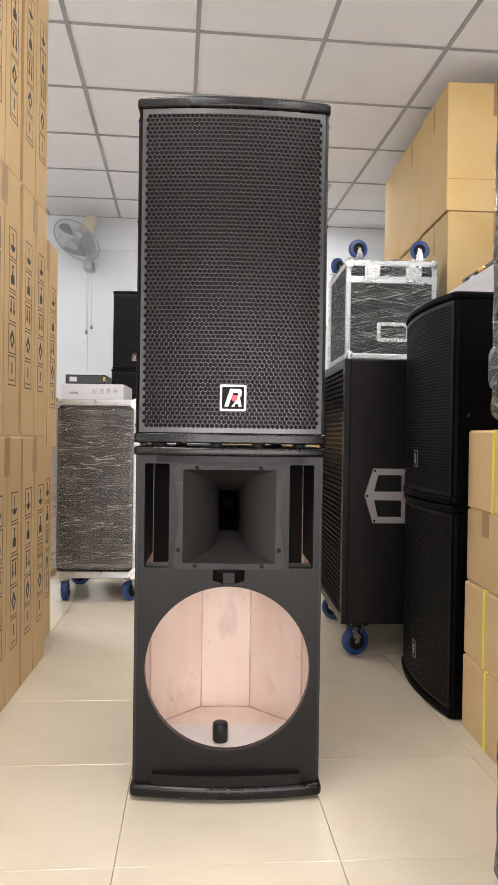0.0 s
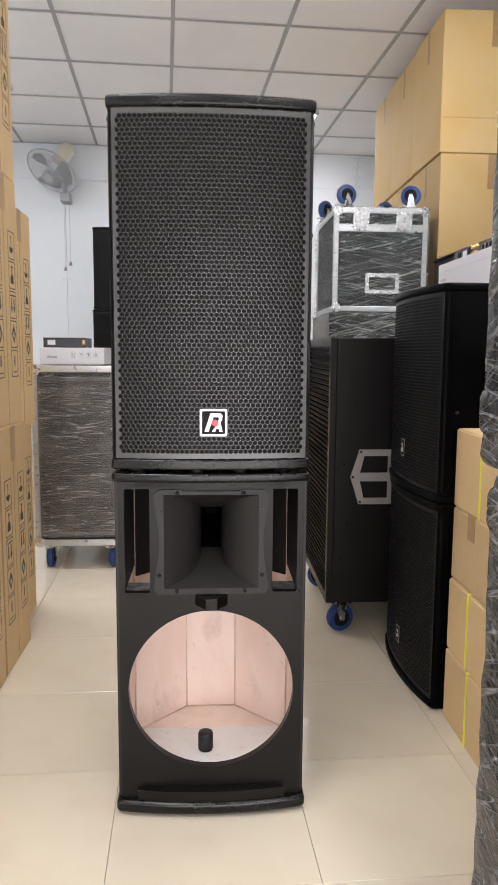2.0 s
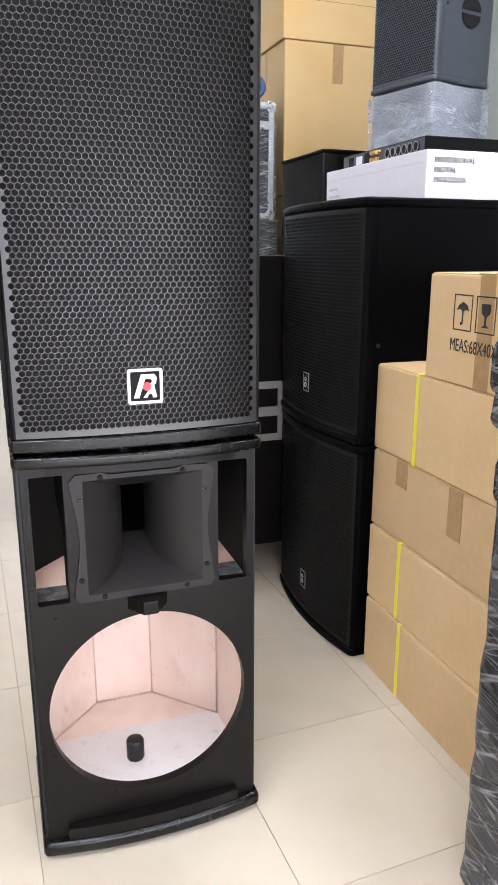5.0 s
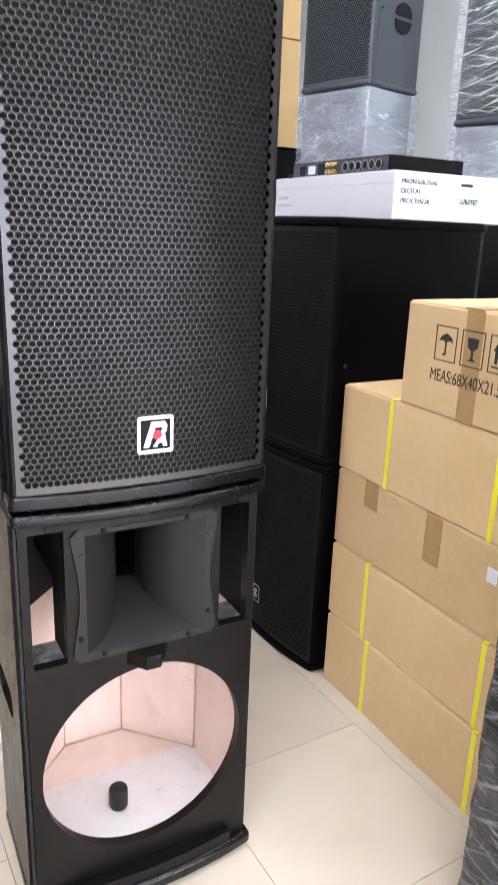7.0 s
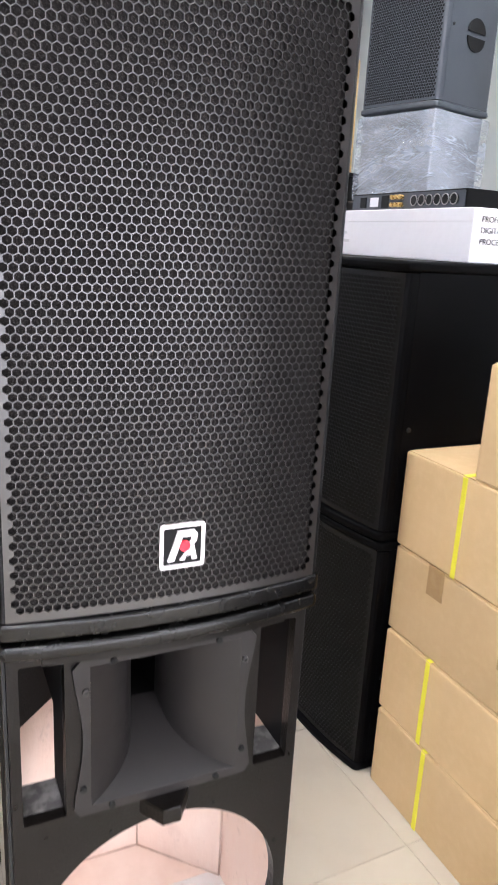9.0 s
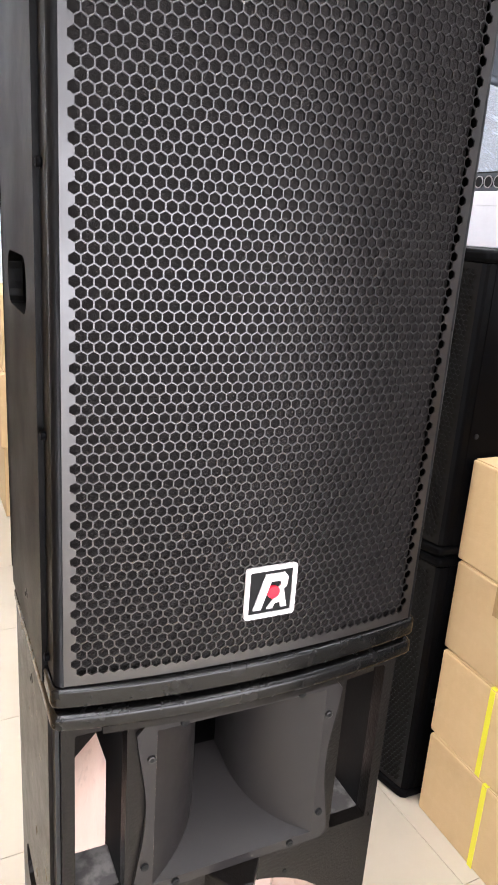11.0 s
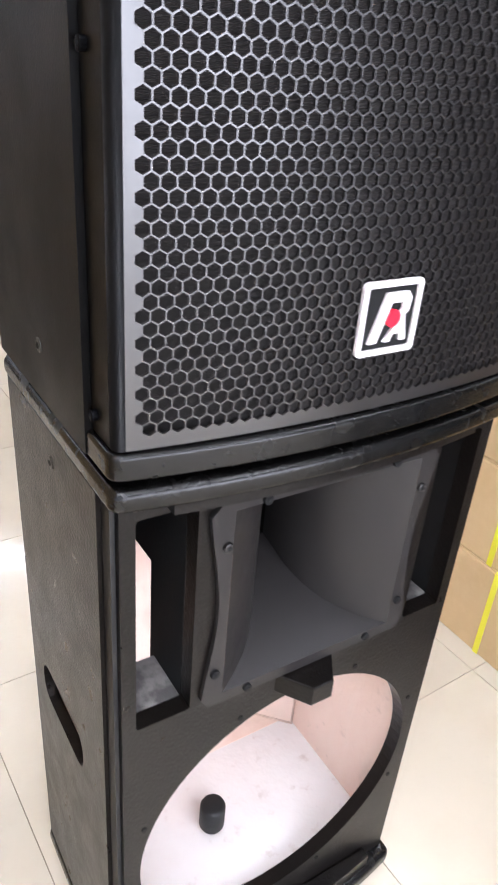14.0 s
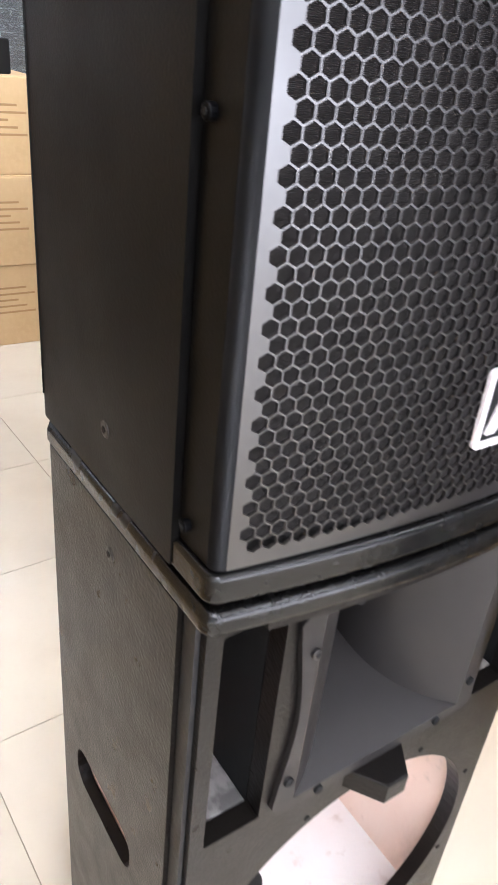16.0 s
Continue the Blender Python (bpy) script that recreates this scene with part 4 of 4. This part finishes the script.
tool = thing("equipment_box", pose(0.3, 3.55, 0.885), "small dark equipment box with a blue lid on the cartons", "box")
part("body", box(0, 0.3, 0, 0.25, 0, 0.1, 0.006), BLACK, tool)
part("lid", box(0.02, 0.28, 0.02, 0.23, 0.1, 0.13, 0.006), BLUE, tool)

# ---- wrapped goods ----
pile = thing("wrapped_loudspeaker", pose(0.653, 1.0, 0), "tall loudspeaker carton wrapped in black stretch film", "wrapped carton", "wrapped stack")


def wrapped_body(w, d, h, seed, amp=0.006):
    bm = box(0, w, -d, 0, 0, h, 0.02, seg=3)
    bmesh.ops.subdivide_edges(bm, edges=[e for e in bm.edges if e.calc_length() > 0.1], cuts=14, use_grid_fill=True)
    for v in bm.verts:
        n = noise.noise(Vector((v.co.x * 9 + seed, v.co.y * 9, v.co.z * 16)))
        v.co += Vector((n, -n, 0.3 * n)) * amp
    return bm


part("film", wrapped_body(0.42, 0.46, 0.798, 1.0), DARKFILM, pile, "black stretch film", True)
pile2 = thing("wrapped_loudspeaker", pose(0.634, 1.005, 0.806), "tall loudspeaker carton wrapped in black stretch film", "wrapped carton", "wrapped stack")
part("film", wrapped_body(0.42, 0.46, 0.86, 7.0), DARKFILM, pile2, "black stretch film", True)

for owner, z in ((pile, 0.69), (pile2, 0.05)):
    bm = wrapped_body(0.43, 0.47, 0.085, z, 0.003)
    bmesh.ops.transform(bm, matrix=Matrix.Translation((-0.005, 0.005, z)), verts=bm.verts)
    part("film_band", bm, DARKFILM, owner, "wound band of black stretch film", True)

for (x, y, z0, z1) in ((1.539, 2.857, 1.37, 1.672), (1.80, 2.24, 1.21, 1.517)):
    wb = thing("wrapped_carton", pose(x, y, z0, 0, 0, -76.6), "grey carton in crumpled clear stretch film", "carton", "wrapped cartons")
    part("body", box(-0.17, 0.17, 0.01, 0.28, 0, z1 - z0, 0.006), WRAPGREY, wb)
    bm = wrapped_body(0.376, 0.32, z1 - z0 - 0.002, x * 5, 0.012)
    bmesh.ops.transform(bm, matrix=Matrix.Translation((-0.188, 0.31, 0.001)), verts=bm.verts)
    part("film", bm, CRINKLE, wb, "crumpled clear stretch film")
    under = thing("loudspeaker_cabinet", pose(x, y, 0, 0, 0, -76.6), "plain black loudspeaker cabinet under a wrapped carton", "cabinet")
    part("body", box(-0.2, 0.2, -0.03, 0.36, 0, z0 - 0.002, 0.008), PAINT, under)

tallcab = thing("loudspeaker_cabinet", pose(1.42, 3.3, 0), "tall plain black loudspeaker cabinet behind the wrapped cartons", "cabinet")
part("body", box(0, 0.5, 0, 0.5, 0, 1.49, 0.008), PAINT, tallcab)
part("top_plate", box(-0.004, 0.504, -0.004, 0.504, 1.49, 1.505, 0.005), SATIN, tallcab)

# ---- small equipment ----
wbx = thing("white_carton", pose(0.955, 1.712, 1.1785), "flat white carton printed in grey, on the loudspeakers", "carton")
part("body", box(0, 0.48, 0, 0.545, 0, 0.1085, 0.002), PAPER, wbx)
part("lid_edge", box(-0.0008, 0.4808, -0.0008, 0.5458, 0.0805, 0.109, 0.002), PAPER, wbx)
for i, s in enumerate(("PROFESSIONAL", "DIGITAL", "PROCESSOR")):
    text_mesh(s, 0.0165, Matrix.Translation((0.02, -0.002, 0.0815 - 0.022 * i)) @ UP, INK, wbx)
part("sticker", sheet(rect(0.195, 0.275, 0.022, 0.074), [], 0.0012, UP), STICKER, wbx, "pale green sticker")
part("printed_bar", sheet(rect(0.207, 0.245, 0.083, 0.091), [], 0.0014, UP), INK, wbx)
for k, (a, b) in enumerate(((0.47, 0.525), (0.455, 0.525))):
    part("printed_bar", box(-0.0014, 0.001, a, b, 0.052 - 0.02 * k, 0.059 - 0.02 * k), GREYPRINT, wbx, "pale grey printed line")
bm = bmesh.new()
rng = random.Random(2)
x = 0.205
while x < 0.265:
    w = rng.choice((0.001, 0.002, 0.003))
    join(bm, sheet(rect(x, x + w, 0.042, 0.056), [], 0.0016, UP))
    x += w + 0.0018
part("bar_code", bm, INK, wbx)


def amplifier(name, m, w, d, h, label, front=True):
    ob = thing(name, m, label, "amplifier")
    part("body", box(0, w, 0, d, 0, h, 0.0015), SATIN, ob)
    part("rear_panel", box(0.004, w - 0.004, -0.001, 0.002, 0.003, h - 0.003), SLATE, ob)
    if front:
        for i in range(6):
            r = part("socket", cyl((w - 0.035 - 0.028 * i - 0.0, -0.003, h * 0.5), 0.0115, 0.006, "Y", 20, 0.001), BLACK, ob, "black round socket")
            part("rim", sheet(ring(0.0125, 20), [ring(0.0105, 20)], 0.001, Matrix.Translation((w - 0.035 - 0.028 * i, -0.0055, h * 0.5)) @ UP), HANDLE, r)
        for i in range(3):
            for k in (0.3, 0.72):
                part("plug", cyl((w - 0.225 - 0.016 * i, -0.006, h * k), 0.0055, 0.012, "Y", 14), GOLD, ob, "gold audio socket")
        part("vent", box(0.135, 0.165, -0.003, 0.0, 0.006, h - 0.006, 0.001), BLACK, ob)
        part("rating_label", box(0.085, 0.12, -0.002, 0.0, 0.01, h - 0.01), PAPER, ob)
        part("power_inlet", box(0.04, 0.068, -0.003, 0.0, 0.008, h - 0.008, 0.001), BLACK, ob)
    return ob


amplifier("signal_processor", west(1.0, 2.238, 1.2885), 0.445, 0.24, 0.042, "slim black signal processor with rear sockets, on its carton")

plug = thing("cable_plug", pose(0.905, 1.15, 1.0165, 0, 0, 20), "black cable plug lying on a carton", "plug")
part("shell", cyl((0, 0, 0.024), 0.024, 0.07, "X", 20, 0.008), RUBBER, plug)
part("collar", cyl((0.045, 0, 0.024), 0.016, 0.03, "X", 16, 0.003), PLASTIC, plug)

wb2 = thing("white_carton", pose(-0.60, 3.2, 0.931), "flat white carton with printed marks, on the rack", "carton")
part("body", box(0, 0.295, 0, 0.32, 0, 0.078, 0.002), PAPER, wb2)
part("sticker", sheet(rect(0.02, 0.09, 0.02, 0.06), [], 0.001, UP), PAPER, wb2)
for i in range(4):
    bm = bmesh.new()
    marks(bm, (2, 0, 1, 3)[i], 0.155 + 0.034 * i, 0.045, 0.026)
    part("printed_mark", bm, GREYINK, wb2)
bm = bmesh.new()
for i in range(9):
    join(bm, sheet(rect(0.035 + 0.005 * i, 0.038 + 0.005 * i, 0.03, 0.04), [], 0.0014, UP))
part("bar_code", bm, GREYINK, wb2)
dev = amplifier("signal_processor", pose(-0.588, 3.23, 1.010), 0.19, 0.2, 0.045, "small black signal processor on a white carton", False)
part("rating_label", box(0.02, 0.055, -0.003, 0.0, 0.012, 0.034), PAPER, dev)
for k in (0.012, 0.024):
    part("plug", cyl((0.186, -0.006, k + 0.006), 0.006, 0.014, "Y", 14), GOLD, dev, "gold plug")


# ---- wall fan ----
def wall_fan():
    ob = thing("wall_fan", pose(-1.264, 6.75, 2.625), "grey wall fan with wire guard and pull cords", "fan")
    tilt = Vector((0, -1, 0)).rotation_difference(Vector((-0.36, -0.53, -0.77))).to_matrix().to_4x4()

    def fanpart(name, bm, mat, smooth=False, label=""):
        bmesh.ops.transform(bm, matrix=tilt, verts=bm.verts)
        return part(name, bm, mat, ob, label, smooth)
    R = 0.24
    fanpart("hub", cyl((0, -0.03, 0), 0.05, 0.03, "Y", 24, 0.006), FANPL)
    fanpart("motor", cyl((0, 0.25, 0), 0.07, 0.2, "Y", 24, 0.02), CREAM, False, "cream motor housing")
    for k in range(3):
        bm = bmesh.new()
        rows = []
        for i in range(7):
            r = 0.03 + 0.18 * i / 6
            wdt = 0.35 + 0.35 * math.sin(math.pi * i / 7)
            rows.append([bm.verts.new((r * math.cos(a + 2.094 * k), 0.02 + 0.05 * (a - 0.2), r * math.sin(a + 2.094 * k))) for a in (-wdt, -wdt / 3, wdt / 3, wdt)])
        for a, b in zip(rows, rows[1:]):
            for i in range(3):
                bm.faces.new((a[i], a[i + 1], b[i + 1], b[i]))
        bmesh.ops.solidify(bm, geom=bm.faces[:], thickness=0.003)
        fanpart("blade", bm, FANPL, True)

    def hoop(r, y, t):
        bm = bmesh.new()
        n, q = 48, 6
        vs = [[bm.verts.new(((r + t * math.cos(2 * math.pi * j / q)) * math.cos(2 * math.pi * i / n), y + t * math.sin(2 * math.pi * j / q), (r + t * math.cos(2 * math.pi * j / q)) * math.sin(2 * math.pi * i / n))) for j in range(q)] for i in range(n)]
        for i in range(n):
            for j in range(q):
                bm.faces.new((vs[i][j], vs[(i + 1) % n][j], vs[(i + 1) % n][(j + 1) % q], vs[i][(j + 1) % q]))
        return bm
    fanpart("guard_ring", hoop(R, 0.01, 0.006), FANPL, True)
    fanpart("guard_ring", hoop(R * 0.62, -0.055, 0.002), FANPL, True)
    fanpart("guard_cap", cyl((0, -0.068, 0), 0.055, 0.012, "Y", 28, 0.004), FANPL)
    wires = bmesh.new()
    for side in (-1, 1):
        for i in range(72):
            a = 2 * math.pi * i / 72
            for (r0, y0), (r1, y1) in zip(((0.05, -0.066), (0.14, -0.058), (0.215, -0.03)), ((0.14, -0.058), (0.215, -0.03), (R, 0.01))):
                ys = (y0, y1) if side < 0 else (0.02 - y0 * 0.9, 0.02 - y1 * 0.9)
                p, q = Vector((r0 * math.cos(a), ys[0], r0 * math.sin(a))), Vector((r1 * math.cos(a), ys[1], r1 * math.sin(a)))
                t = Vector((-math.sin(a), 0, math.cos(a))) * 0.0012
                u = Vector((0, 0.0012, 0))
                f = [wires.verts.new(w) for w in (p - t, p + u, p + t, q - t, q + u, q + t)]
                for c in ((0, 1, 4, 3), (1, 2, 5, 4), (2, 0, 3, 5)):
                    wires.faces.new([f[e] for e in c])
    fanpart("guard_wires", wires, FANPL)
    part("bracket", box(0.03, 0.12, 0.2, 0.46, -0.22, -0.13, 0.01), FANPL, ob)
    part("arm", cyl((0.075, 0.22, -0.06), 0.022, 0.2, "Z", 16), FANPL, ob)
    for x, zz in ((0.06, 0.74), (0.11, 0.69)):
        cord = part("pull_cord", cyl((x, 0.25, -0.1 - zz / 2), 0.0016, zz, "Z", 6), FANPL, ob)
        part("pull_knob", cyl((x, 0.25, -0.1 - zz), 0.016, 0.04, "Z", 14, 0.005, None, 0.008), HANDLE, cord)


wall_fan()


# ---- floor, tile by tile ----
floor = structure("floor", "polished cream floor tiles with thin joints")
part("bed", box(-3.2, 4.2, -4.0, 8.2, -0.1, -0.0045), GROUT, floor)
tm = bpy.data.meshes.new("floor_tile")
bm = box(0.0006, 0.4094, 0.0006, 0.4044, -0.012, 0, 0.0007, seg=1)
bm.to_mesh(tm)
bm.free()
tm.materials.append(TILE)
grid = pose(0.393, 1.052, 0, 0, 0, 2.2)
rest = bmesh.new()
for i in range(-8, 8):
    for j in range(-11, 18):
        m = grid @ pose(0.41 * i, 0.405 * j, 0)
        if -5 <= i <= 5 and -4 <= j <= 12:
            t = new("tile", tm)
            t.parent = floor
            t.matrix_basis = m
        else:
            tmp = bmesh.new()
            tmp.from_mesh(tm)
            join(rest, tmp, m)
tagged(part("far_tiles", rest, TILE, floor), kind="stuff")
